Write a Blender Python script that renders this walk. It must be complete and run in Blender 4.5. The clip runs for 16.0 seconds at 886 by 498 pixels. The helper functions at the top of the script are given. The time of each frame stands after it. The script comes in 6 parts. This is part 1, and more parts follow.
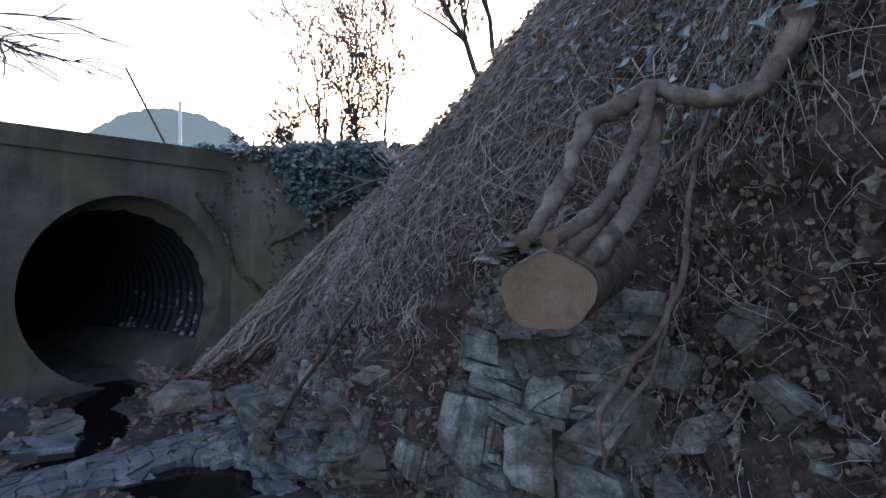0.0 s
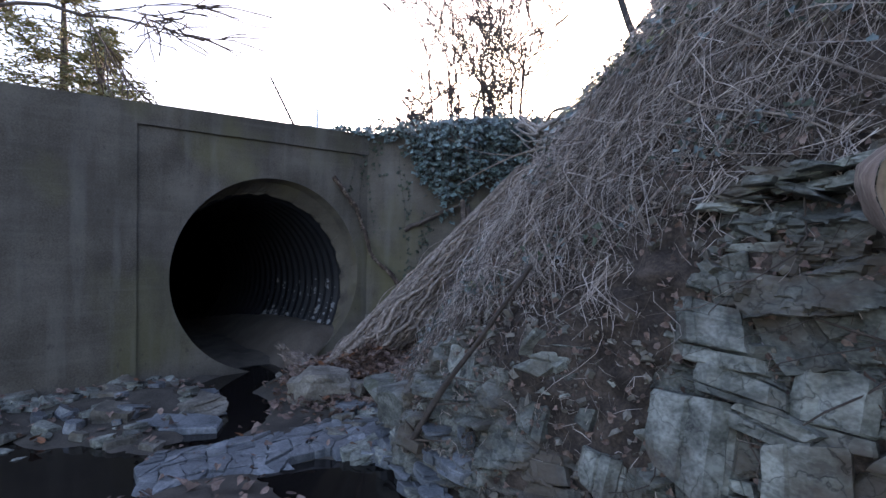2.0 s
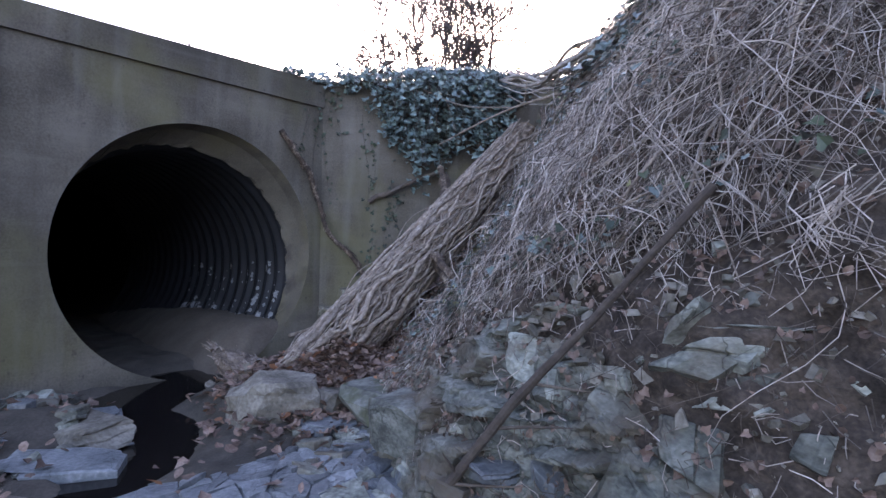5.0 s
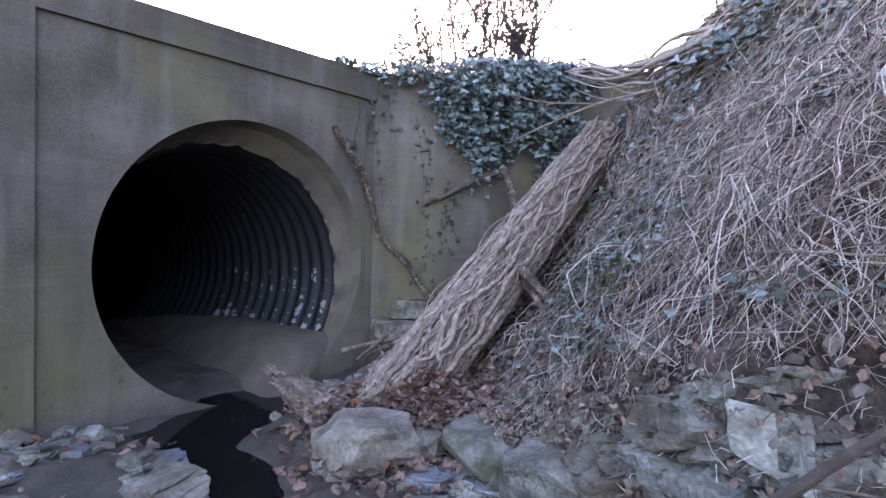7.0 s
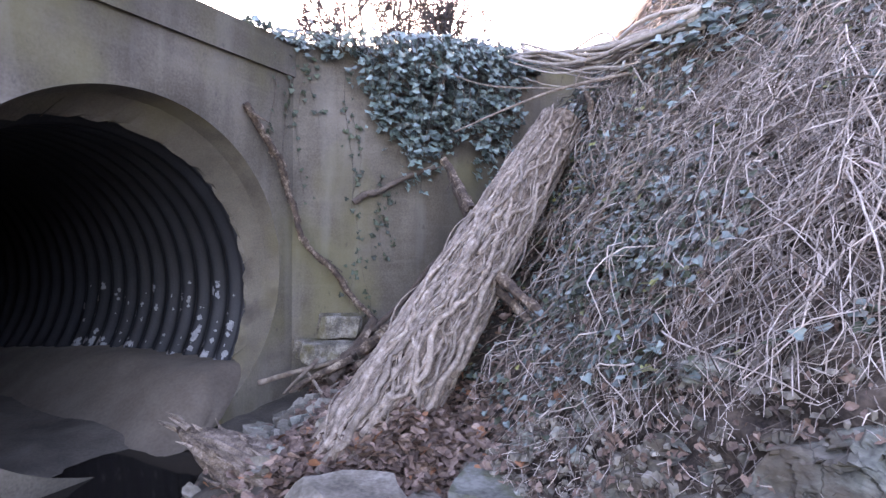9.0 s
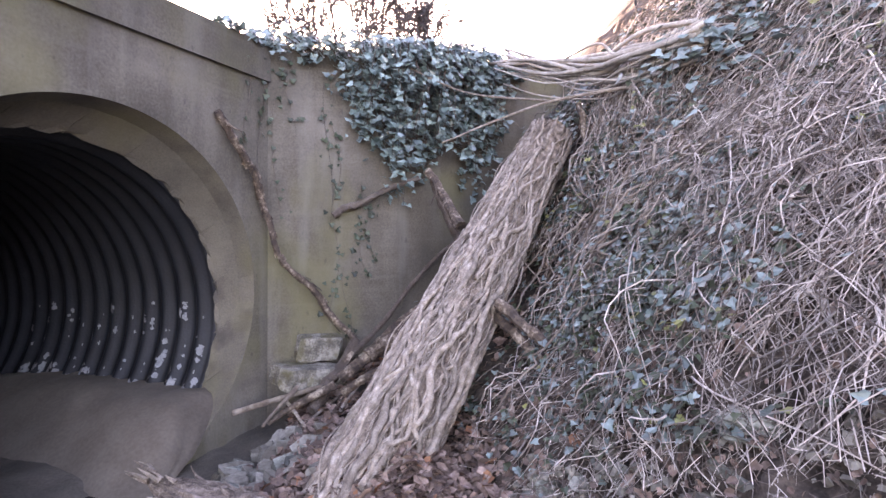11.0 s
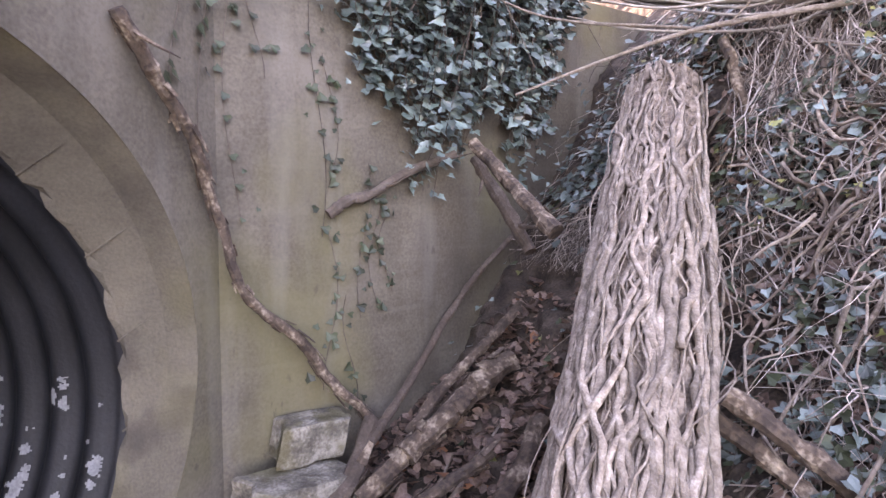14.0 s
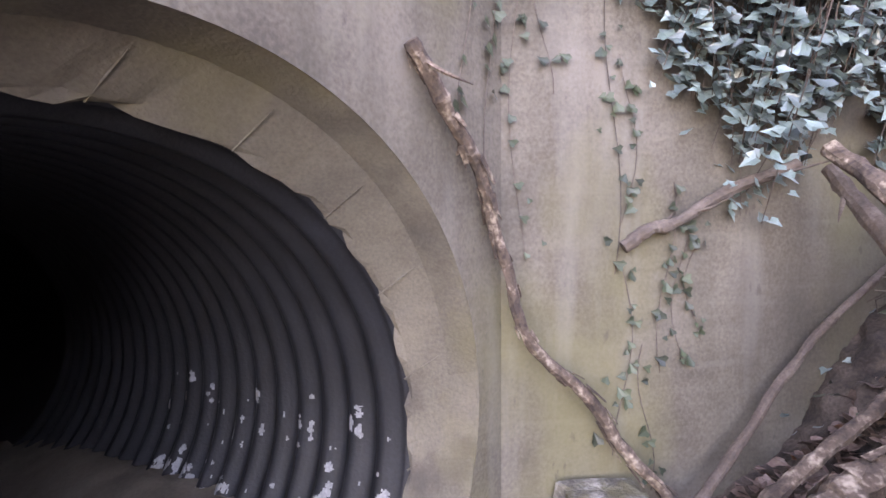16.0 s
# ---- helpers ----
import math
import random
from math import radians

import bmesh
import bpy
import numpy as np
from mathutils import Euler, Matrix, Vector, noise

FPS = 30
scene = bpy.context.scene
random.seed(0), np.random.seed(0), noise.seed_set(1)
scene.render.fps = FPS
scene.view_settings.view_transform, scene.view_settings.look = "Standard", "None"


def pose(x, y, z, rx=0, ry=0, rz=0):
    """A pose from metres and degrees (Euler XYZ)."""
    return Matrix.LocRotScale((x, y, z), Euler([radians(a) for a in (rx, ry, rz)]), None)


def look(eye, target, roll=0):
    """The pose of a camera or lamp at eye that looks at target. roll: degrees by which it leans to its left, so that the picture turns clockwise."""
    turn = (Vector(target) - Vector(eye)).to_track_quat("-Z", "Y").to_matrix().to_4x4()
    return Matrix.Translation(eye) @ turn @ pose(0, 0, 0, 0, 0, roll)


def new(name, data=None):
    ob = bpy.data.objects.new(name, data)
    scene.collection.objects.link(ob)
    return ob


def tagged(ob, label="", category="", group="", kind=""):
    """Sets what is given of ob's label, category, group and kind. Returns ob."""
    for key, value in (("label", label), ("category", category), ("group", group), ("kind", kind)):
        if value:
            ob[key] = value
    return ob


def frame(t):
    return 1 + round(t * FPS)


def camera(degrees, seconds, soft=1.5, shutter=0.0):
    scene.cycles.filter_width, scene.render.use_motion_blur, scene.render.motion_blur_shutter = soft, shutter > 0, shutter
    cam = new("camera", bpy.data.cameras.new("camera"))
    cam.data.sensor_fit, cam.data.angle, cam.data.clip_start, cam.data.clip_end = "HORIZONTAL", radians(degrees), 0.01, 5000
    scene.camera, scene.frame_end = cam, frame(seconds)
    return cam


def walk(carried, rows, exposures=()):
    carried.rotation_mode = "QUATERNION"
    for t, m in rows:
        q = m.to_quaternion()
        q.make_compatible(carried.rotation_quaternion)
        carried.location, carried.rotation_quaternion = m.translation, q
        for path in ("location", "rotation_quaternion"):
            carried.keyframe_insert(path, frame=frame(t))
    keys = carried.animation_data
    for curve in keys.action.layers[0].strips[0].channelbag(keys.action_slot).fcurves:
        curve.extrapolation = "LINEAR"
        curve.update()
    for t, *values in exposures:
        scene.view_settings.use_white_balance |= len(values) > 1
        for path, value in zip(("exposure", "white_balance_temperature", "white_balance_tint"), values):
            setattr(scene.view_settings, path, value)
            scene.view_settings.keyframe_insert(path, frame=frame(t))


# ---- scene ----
cam = camera(80.1, 16.0)
PATH = [
    (0, (0.004, 0.013, 2.142), (0.003, 2.012, 2.101), 1.1),
    (0.5, (-0.203, 0.497, 1.958), (-0.264, 2.496, 1.931), 0.9),
    (1, (-0.41, 0.639, 1.817), (-0.698, 2.618, 1.796), 1.0),
    (1.5, (-0.477, 0.661, 1.793), (-0.914, 2.613, 1.771), 1.0),
    (2, (-0.412, 0.804, 1.811), (-0.864, 2.752, 1.783), 0.8),
    (2.5, (-0.413, 0.883, 1.826), (-0.858, 2.833, 1.803), 1.1),
    (3, (-0.44, 1.004, 1.799), (-0.886, 2.954, 1.77), 0.9),
    (3.5, (-0.412, 1.228, 1.841), (-0.849, 3.179, 1.81), 0.8),
    (4, (-0.422, 1.448, 1.89), (-0.73, 3.423, 1.864), 1.0),
    (4.5, (-0.786, 1.788, 1.752), (-0.946, 3.782, 1.722), 1.8),
    (5, (-1.339, 2.088, 1.464), (-1.51, 4.081, 1.444), 1.4),
    (5.2, (-1.439, 2.138, 1.471), (-1.677, 4.124, 1.453), 1.3),
    (7.3, (-2.37, 2.665, 1.669), (-2.471, 4.662, 1.603), 1.9),
    (7.5, (-2.502, 2.744, 1.649), (-2.478, 4.744, 1.595), 1.6),
    (8, (-2.692, 2.891, 1.636), (-2.502, 4.881, 1.588), 1.1),
    (8.5, (-2.856, 3.112, 1.582), (-2.619, 5.097, 1.528), 1.1),
    (9, (-2.827, 3.398, 1.643), (-2.52, 5.374, 1.596), 0.8),
    (9.2, (-2.851, 3.444, 1.645), (-2.522, 5.417, 1.61), 0.9),
    (11.3, (-3.096, 3.798, 1.844), (-2.583, 5.73, 1.769), 0.6),
    (11.5, (-3.21, 3.897, 1.817), (-2.587, 5.796, 1.733), 0.8),
    (12, (-3.448, 4.163, 1.79), (-2.684, 6.009, 1.705), 0.6),
    (12.5, (-3.485, 4.61, 1.782), (-2.645, 6.421, 1.66), 0.4),
    (13, (-3.413, 5.332, 1.879), (-2.612, 7.161, 1.765), 0.3),
    (13.5, (-3.427, 5.572, 1.938), (-2.664, 7.417, 1.833), 0.5),
    (14, (-3.412, 5.76, 1.964), (-2.677, 7.617, 1.846), 0.2),
    (14.5, (-3.393, 6.006, 2.015), (-2.909, 7.943, 1.906), 0.1),
    (15, (-3.429, 6.091, 2.019), (-3.233, 8.079, 1.92), 0.0),
    (15.5, (-3.508, 6.143, 2.05), (-3.456, 8.14, 1.96), -0.2),
    (16, (-3.512, 6.235, 2.11), (-3.714, 8.222, 2.006), -0.3),
]
walk(cam, [(t, look(eye, target, roll)) for t, eye, target, roll in PATH],
     exposures=[(0, 1.65, 6700, 27), (0.6, 1.85, 6700, 28), (1.5, 2.05, 6600, 29), (3.5, 2.48, 6600, 31), (5.0, 2.85, 6700, 35), (8.0, 3.55, 7100, 40), (9.0, 3.75, 7300, 42), (12.0, 4.0, 8300, 46), (14.0, 4.2, 8600, 48), (15.2, 4.38, 8600, 48), (16.0, 4.75, 8600, 48)])

# ---- light: hazy winter sky, low sun behind the bank ----
SUN_ELEVATION, SUN_AZIMUTH = 12.4, -1.2  # degrees; azimuth from the y axis towards x
world = bpy.data.worlds.new("winter_sky")
scene.world = world
world.use_nodes = True
wn = world.node_tree
sky = wn.nodes.new("ShaderNodeTexSky")
sky.sky_type = "NISHITA"
sky.sun_disc = False
sky.sun_elevation = radians(SUN_ELEVATION)
sky.sun_rotation = radians(SUN_AZIMUTH)
sky.air_density, sky.dust_density, sky.ozone_density = 1.0, 2.0, 1.5
wn.links.new(sky.outputs[0], wn.nodes["Background"].inputs[0])
wn.nodes["Background"].inputs[1].default_value = 0.15
sun = new("sun", bpy.data.lights.new("sun", "SUN"))
sun.data.energy, sun.data.angle, sun.data.color = 2.5, radians(0.6), (1.0, 0.9, 0.76)
sun.matrix_world = look((0, 0, 30), (-30 * math.sin(radians(SUN_AZIMUTH)), -30 * math.cos(radians(SUN_AZIMUTH)), 30 - 30 * math.tan(radians(SUN_ELEVATION))))

# ---- materials ----
def shade(name, colours, scale=3.0, fine=40.0, rough=0.85, bump=0.4, metal=0.0, stretch=(1, 1, 1), jitter=0.0, spread=(0.3, 0.7), bump_scale=None, detail=8.0):
    """Two scales of noise between the colours, with relief. jitter: change of brightness from piece to piece."""
    m = bpy.data.materials.new(name)
    m.use_nodes = True
    nt = m.node_tree
    bsdf = nt.nodes["Principled BSDF"]
    geo = nt.nodes.new("ShaderNodeNewGeometry")
    mp = nt.nodes.new("ShaderNodeMapping")
    mp.inputs["Scale"].default_value = stretch
    nt.links.new(geo.outputs["Position"], mp.inputs["Vector"])
    big = nt.nodes.new("ShaderNodeTexNoise")
    big.inputs["Scale"].default_value, big.inputs["Detail"].default_value = scale, detail
    small = nt.nodes.new("ShaderNodeTexNoise")
    small.inputs["Scale"].default_value, small.inputs["Detail"].default_value = fine, 4.0
    for n in (big, small):
        nt.links.new(mp.outputs[0], n.inputs["Vector"])
    mix = nt.nodes.new("ShaderNodeMath")
    mix.operation = "MULTIPLY_ADD"
    mix.inputs[1].default_value = 0.35
    nt.links.new(small.outputs[0], mix.inputs[0])
    take = nt.nodes.new("ShaderNodeMath")
    take.operation = "MULTIPLY"
    take.inputs[1].default_value = 0.65
    nt.links.new(big.outputs[0], take.inputs[0])
    nt.links.new(take.outputs[0], mix.inputs[2])
    ramp = nt.nodes.new("ShaderNodeValToRGB")
    while len(ramp.color_ramp.elements) < len(colours):
        ramp.color_ramp.elements.new(0.5)
    for i, c in enumerate(colours):
        e = ramp.color_ramp.elements[i]
        e.position = spread[0] + (spread[1] - spread[0]) * i / max(1, len(colours) - 1)
        e.color = (*c, 1)
    nt.links.new(mix.outputs[0], ramp.inputs[0])
    out = ramp.outputs[0]
    if jitter:
        hsv = nt.nodes.new("ShaderNodeHueSaturation")
        rng = nt.nodes.new("ShaderNodeMapRange")
        rng.inputs["To Min"].default_value, rng.inputs["To Max"].default_value = 1 - jitter, 1 + jitter
        add = nt.nodes.new("ShaderNodeMath")
        add.operation = "ADD"
        info = nt.nodes.new("ShaderNodeObjectInfo")
        nt.links.new(info.outputs["Random"], add.inputs[0])
        nt.links.new(geo.outputs["Random Per Island"], add.inputs[1])
        frac = nt.nodes.new("ShaderNodeMath")
        frac.operation = "FRACT"
        nt.links.new(add.outputs[0], frac.inputs[0])
        nt.links.new(frac.outputs[0], rng.inputs["Value"])
        nt.links.new(rng.outputs[0], hsv.inputs["Value"])
        nt.links.new(out, hsv.inputs["Color"])
        out = hsv.outputs[0]
    nt.links.new(out, bsdf.inputs["Base Color"])
    bsdf.inputs["Roughness"].default_value = rough
    bsdf.inputs["Metallic"].default_value = metal
    if bump:
        b = nt.nodes.new("ShaderNodeBump")
        b.inputs["Strength"].default_value, b.inputs["Distance"].default_value = bump, 0.02
        nt.links.new(mix.outputs[0], b.inputs["Height"])
        nt.links.new(b.outputs[0], bsdf.inputs["Normal"])
    return m


def streaked(m, colour, scale=(5, 5, 0.35), low=0.52, high=0.7, amount=0.7):
    """Streaks or stains of one colour laid over a material of shade()."""
    nt = m.node_tree
    bsdf = nt.nodes["Principled BSDF"]
    old = bsdf.inputs["Base Color"].links[0].from_socket
    geo = nt.nodes.new("ShaderNodeNewGeometry")
    mp = nt.nodes.new("ShaderNodeMapping")
    mp.inputs["Scale"].default_value = scale
    n = nt.nodes.new("ShaderNodeTexNoise")
    n.inputs["Scale"].default_value, n.inputs["Detail"].default_value = 1.0, 6.0
    rng = nt.nodes.new("ShaderNodeMapRange")
    rng.inputs["From Min"].default_value, rng.inputs["From Max"].default_value = low, high
    rng.inputs["To Max"].default_value = amount
    mix = nt.nodes.new("ShaderNodeMix")
    mix.data_type = "RGBA"
    mix.inputs["B"].default_value = (*colour, 1)
    for i in mix.inputs:
        if i.name == "B" and i.type == "RGBA":
            i.default_value = (*colour, 1)
    nt.links.new(geo.outputs["Position"], mp.inputs["Vector"])
    nt.links.new(mp.outputs[0], n.inputs["Vector"])
    nt.links.new(n.outputs[0], rng.inputs["Value"])
    nt.links.new(rng.outputs[0], mix.inputs[0])
    nt.links.new(old, [i for i in mix.inputs if i.name == "A" and i.type == "RGBA"][0])
    nt.links.new([o for o in mix.outputs if o.type == "RGBA"][0], bsdf.inputs["Base Color"])
    return m


def cracked(m, scale=6.0, width=0.03, dark=0.35, wobble=0.12):
    """Fine dark fissures with a little depth."""
    nt = m.node_tree
    bsdf = nt.nodes["Principled BSDF"]
    old = bsdf.inputs["Base Color"].links[0].from_socket
    geo = nt.nodes.new("ShaderNodeNewGeometry")
    warp = nt.nodes.new("ShaderNodeTexNoise")
    warp.inputs["Scale"].default_value, warp.inputs["Detail"].default_value = 5.0, 4.0
    add = nt.nodes.new("ShaderNodeVectorMath")
    add.operation = "MULTIPLY_ADD"
    add.inputs[1].default_value = (wobble, wobble, wobble)
    vor = nt.nodes.new("ShaderNodeTexVoronoi")
    vor.feature = "DISTANCE_TO_EDGE"
    vor.inputs["Scale"].default_value = scale
    rng = nt.nodes.new("ShaderNodeMapRange")
    rng.inputs["From Max"].default_value, rng.inputs["To Min"].default_value = width, dark
    hsv = nt.nodes.new("ShaderNodeHueSaturation")
    nt.links.new(geo.outputs["Position"], warp.inputs["Vector"])
    nt.links.new(warp.outputs["Color"], add.inputs[0])
    nt.links.new(geo.outputs["Position"], add.inputs[2])
    nt.links.new(add.outputs[0], vor.inputs["Vector"])
    nt.links.new(vor.outputs["Distance"], rng.inputs["Value"])
    nt.links.new(rng.outputs[0], hsv.inputs["Value"])
    nt.links.new(old, hsv.inputs["Color"])
    nt.links.new(hsv.outputs[0], bsdf.inputs["Base Color"])
    bump = nt.nodes.new("ShaderNodeBump")
    bump.inputs["Strength"].default_value, bump.inputs["Distance"].default_value = 0.6, 0.015
    nt.links.new(rng.outputs[0], bump.inputs["Height"])
    if bsdf.inputs["Normal"].links:
        nt.links.new(bsdf.inputs["Normal"].links[0].from_socket, bump.inputs["Normal"])
    nt.links.new(bump.outputs[0], bsdf.inputs["Normal"])


CONCRETE = shade("stained_concrete", [(0.078, 0.065, 0.050), (0.136, 0.115, 0.087), (0.191, 0.164, 0.131)], 1.6, 55, 0.9, 0.35, spread=(0.36, 0.64))
streaked(CONCRETE, (0.075, 0.066, 0.048), (6, 6, 0.7), 0.5, 0.70, 0.42)
streaked(CONCRETE, (0.085, 0.073, 0.056), (0.8, 0.8, 9), 0.5, 0.72, 0.4)
streaked(CONCRETE, (0.21, 0.183, 0.145), (1.2, 1.2, 15), 0.56, 0.74, 0.3)
streaked(CONCRETE, (0.165, 0.148, 0.068), (1.1, 1.1, 0.9), 0.50, 0.66, 0.6)
streaked(CONCRETE, (0.27, 0.245, 0.215), (4, 4, 0.5), 0.55, 0.74, 0.42)
streaked(CONCRETE, (0.06, 0.05, 0.042), (0.9, 0.9, 0.7), 0.52, 0.72, 0.55)
streaked(CONCRETE, (0.05, 0.044, 0.036), (16, 16, 9), 0.66, 0.74, 0.5)
REVEAL = shade("board_marked_concrete", [(0.082, 0.069, 0.054), (0.139, 0.119, 0.089), (0.197, 0.168, 0.127)], 2.5, 70, 0.92, 0.5)
BLOCK = shade("mossy_broken_concrete", [(0.08, 0.07, 0.055), (0.17, 0.15, 0.12), (0.34, 0.31, 0.26)], 9, 60, 0.92, 1.2, spread=(0.38, 0.62))
streaked(BLOCK, (0.10, 0.085, 0.035), (6, 6, 6), 0.48, 0.6, 0.7)
streaked(REVEAL, (0.055, 0.046, 0.042), (2.5, 2.5, 3), 0.55, 0.7, 0.6)
streaked(REVEAL, (0.19, 0.165, 0.075), (1.5, 1.5, 1.2), 0.5, 0.7, 0.6)
SOIL = shade("damp_soil", [(0.025, 0.018, 0.014), (0.065, 0.047, 0.036), (0.13, 0.096, 0.074)], 7, 60, 0.95, 1.0, spread=(0.36, 0.64))
BED = shade("silty_bed", [(0.03, 0.025, 0.02), (0.07, 0.058, 0.045), (0.12, 0.10, 0.08)], 4, 50, 0.8, 0.8)
SILT = shade("silt", [(0.075, 0.058, 0.043), (0.115, 0.09, 0.068), (0.155, 0.125, 0.096)], 3, 40, 0.9, 0.3)
ROCK = shade("grey_shale", [(0.075, 0.076, 0.063), (0.175, 0.178, 0.148), (0.32, 0.32, 0.275)], 6, 38, 0.78, 0.9, jitter=0.5, stretch=(1, 1, 1.5), spread=(0.37, 0.62))
streaked(ROCK, (0.11, 0.08, 0.055), (2.2, 2.2, 3.5), 0.48, 0.62, 0.8)
cracked(ROCK, 2.6, 0.012, 0.5, 0.35)
SLATE = shade("wet_slate", [(0.074, 0.081, 0.086), (0.155, 0.165, 0.173), (0.297, 0.305, 0.311)], 5, 40, 0.42, 0.8, jitter=0.3)
cracked(SLATE, 3.5, 0.012, 0.5, 0.3)
PALE_ROCK = shade("pale_stone", [(0.09, 0.078, 0.06), (0.18, 0.157, 0.125), (0.30, 0.27, 0.225)], 6, 40, 0.8, 0.9, jitter=0.3, spread=(0.36, 0.64))
BARK = shade("weathered_bark", [(0.06, 0.042, 0.032), (0.18, 0.132, 0.10), (0.36, 0.28, 0.225)], 16, 90, 0.9, 1.0, spread=(0.36, 0.64))
VINE = shade("dead_vine_wood", [(0.12, 0.088, 0.066), (0.28, 0.218, 0.172), (0.48, 0.40, 0.335)], 22, 110, 0.85, 0.9, jitter=0.3)
BLEACHED = shade("bleached_root_wood", [(0.19, 0.158, 0.13), (0.36, 0.31, 0.265), (0.54, 0.485, 0.43)], 14, 80, 0.85, 0.6, jitter=0.25)
STEM = shade("dry_stems", [(0.180, 0.138, 0.111), (0.382, 0.318, 0.276), (0.615, 0.551, 0.498)], 9, 60, 0.9, 0.2, jitter=0.65)
TWIG = shade("dark_twigs", [(0.05, 0.038, 0.03), (0.10, 0.075, 0.06), (0.16, 0.125, 0.10)], 10, 60, 0.9, 0.3, jitter=0.3)
GREY_TWIG = shade("grey_tree_bark", [(0.03, 0.028, 0.028), (0.055, 0.05, 0.05), (0.09, 0.085, 0.085)], 10, 60, 0.9, 0.3, jitter=0.3)
ROOT = shade("root_bark", [(0.075, 0.055, 0.042), (0.15, 0.11, 0.085), (0.24, 0.19, 0.15)], 8, 60, 0.85, 0.6)
DARK_BARK = shade("dark_brown_bark", [(0.05, 0.036, 0.028), (0.10, 0.072, 0.056), (0.18, 0.138, 0.11)], 10, 70, 0.88, 0.8)
streaked(ROOT, (0.34, 0.28, 0.225), (11, 11, 9), 0.5, 0.66, 0.65)
CUT = shade("sawn_wood", [(0.16, 0.105, 0.065), (0.245, 0.17, 0.11), (0.31, 0.225, 0.155)], 6, 60, 0.8, 0.2)
def ringed(m, scale=170.0):
    """Growth rings round the middle of a sawn end."""
    nt = m.node_tree
    bsdf = nt.nodes["Principled BSDF"]
    old = bsdf.inputs["Base Color"].links[0].from_socket
    tc = nt.nodes.new("ShaderNodeTexCoord")
    wave = nt.nodes.new("ShaderNodeTexWave")
    wave.wave_type, wave.rings_direction = "RINGS", "SPHERICAL"
    wave.inputs["Scale"].default_value, wave.inputs["Distortion"].default_value = scale / 6.28, 2.5
    hsv = nt.nodes.new("ShaderNodeHueSaturation")
    rng = nt.nodes.new("ShaderNodeMapRange")
    rng.inputs["To Min"].default_value, rng.inputs["To Max"].default_value = 0.88, 1.06
    nt.links.new(tc.outputs["Object"], wave.inputs["Vector"])
    nt.links.new(wave.outputs["Fac"], rng.inputs["Value"])
    nt.links.new(rng.outputs[0], hsv.inputs["Value"])
    nt.links.new(old, hsv.inputs["Color"])
    nt.links.new(hsv.outputs[0], bsdf.inputs["Base Color"])


ringed(CUT)
streaked(CUT, (0.10, 0.065, 0.045), (9, 9, 9), 0.55, 0.7, 0.6)
BRANCH = shade("peeling_branch", [(0.05, 0.034, 0.026), (0.125, 0.086, 0.062), (0.42, 0.33, 0.25)], 9, 45, 0.9, 1.0, spread=(0.41, 0.66))
IVY = shade("ivy_leaf", [(0.055, 0.082, 0.07), (0.11, 0.15, 0.135), (0.21, 0.26, 0.245)], 7, 30, 0.32, 0.15, jitter=0.5)
IVY.node_tree.nodes["Principled BSDF"].inputs["Specular IOR Level"].default_value = 0.6
IVY.node_tree.nodes["Principled BSDF"].inputs["Coat Weight"].default_value = 0.3
IVY.node_tree.nodes["Principled BSDF"].inputs["Coat Roughness"].default_value = 0.25
IVY_WALL = shade("pale_wall_ivy_leaf", [(0.07, 0.105, 0.09), (0.135, 0.19, 0.175), (0.24, 0.31, 0.30)], 7, 30, 0.3, 0.15, jitter=0.5)
IVY_WALL.node_tree.nodes["Principled BSDF"].inputs["Coat Weight"].default_value = 0.5
IVY_WALL.node_tree.nodes["Principled BSDF"].inputs["Coat Roughness"].default_value = 0.25
IVY_DARK = shade("small_dark_ivy_leaf", [(0.025, 0.036, 0.02), (0.045, 0.06, 0.032), (0.07, 0.08, 0.045)], 7, 30, 0.45, 0.15, jitter=0.5)
IVY_LIGHT = shade("yellowing_ivy", [(0.10, 0.12, 0.035), (0.18, 0.18, 0.06), (0.25, 0.22, 0.09)], 7, 30, 0.45, 0.15, jitter=0.4)
LITTER = shade("dead_leaves", [(0.075, 0.043, 0.032), (0.18, 0.115, 0.088), (0.33, 0.24, 0.195)], 10, 60, 0.8, 0.4, jitter=0.5)
RUSSET = shade("russet_leaf", [(0.22, 0.09, 0.045), (0.33, 0.15, 0.08)], 10, 60, 0.8, 0.3, jitter=0.3)
STEEL = shade("tarred_corrugated_steel", [(0.004, 0.0045, 0.006), (0.009, 0.0095, 0.012), (0.017, 0.018, 0.022)], 4, 50, 0.62, 0.3)
FLAKE = shade("pale_lining", [(0.14, 0.14, 0.145), (0.3, 0.3, 0.3)], 20, 80, 0.8, 0.2)
NEEDLES = shade("cedar_needles", [(0.10, 0.105, 0.04), (0.18, 0.17, 0.075), (0.26, 0.23, 0.11)], 4, 30, 0.7, 0, jitter=0.4)
HAZE_HILLSIDE = shade("wooded_hillside_haze_glow", [(0.035, 0.045, 0.05), (0.06, 0.07, 0.075), (0.10, 0.11, 0.11)], 0.05, 0.6, 1.0, 0)
# pale blue emission stands in for aerial haze; the hill itself is unlit
HAZE_HILLSIDE.node_tree.nodes["Principled BSDF"].inputs["Emission Color"].default_value = (0.5, 0.78, 0.88, 1)
HAZE_HILLSIDE.node_tree.nodes["Principled BSDF"].inputs["Emission Strength"].default_value = 0.10
POST = shade("white_paint", [(0.72, 0.72, 0.7), (0.8, 0.8, 0.78)], 5, 30, 0.6, 0.1)
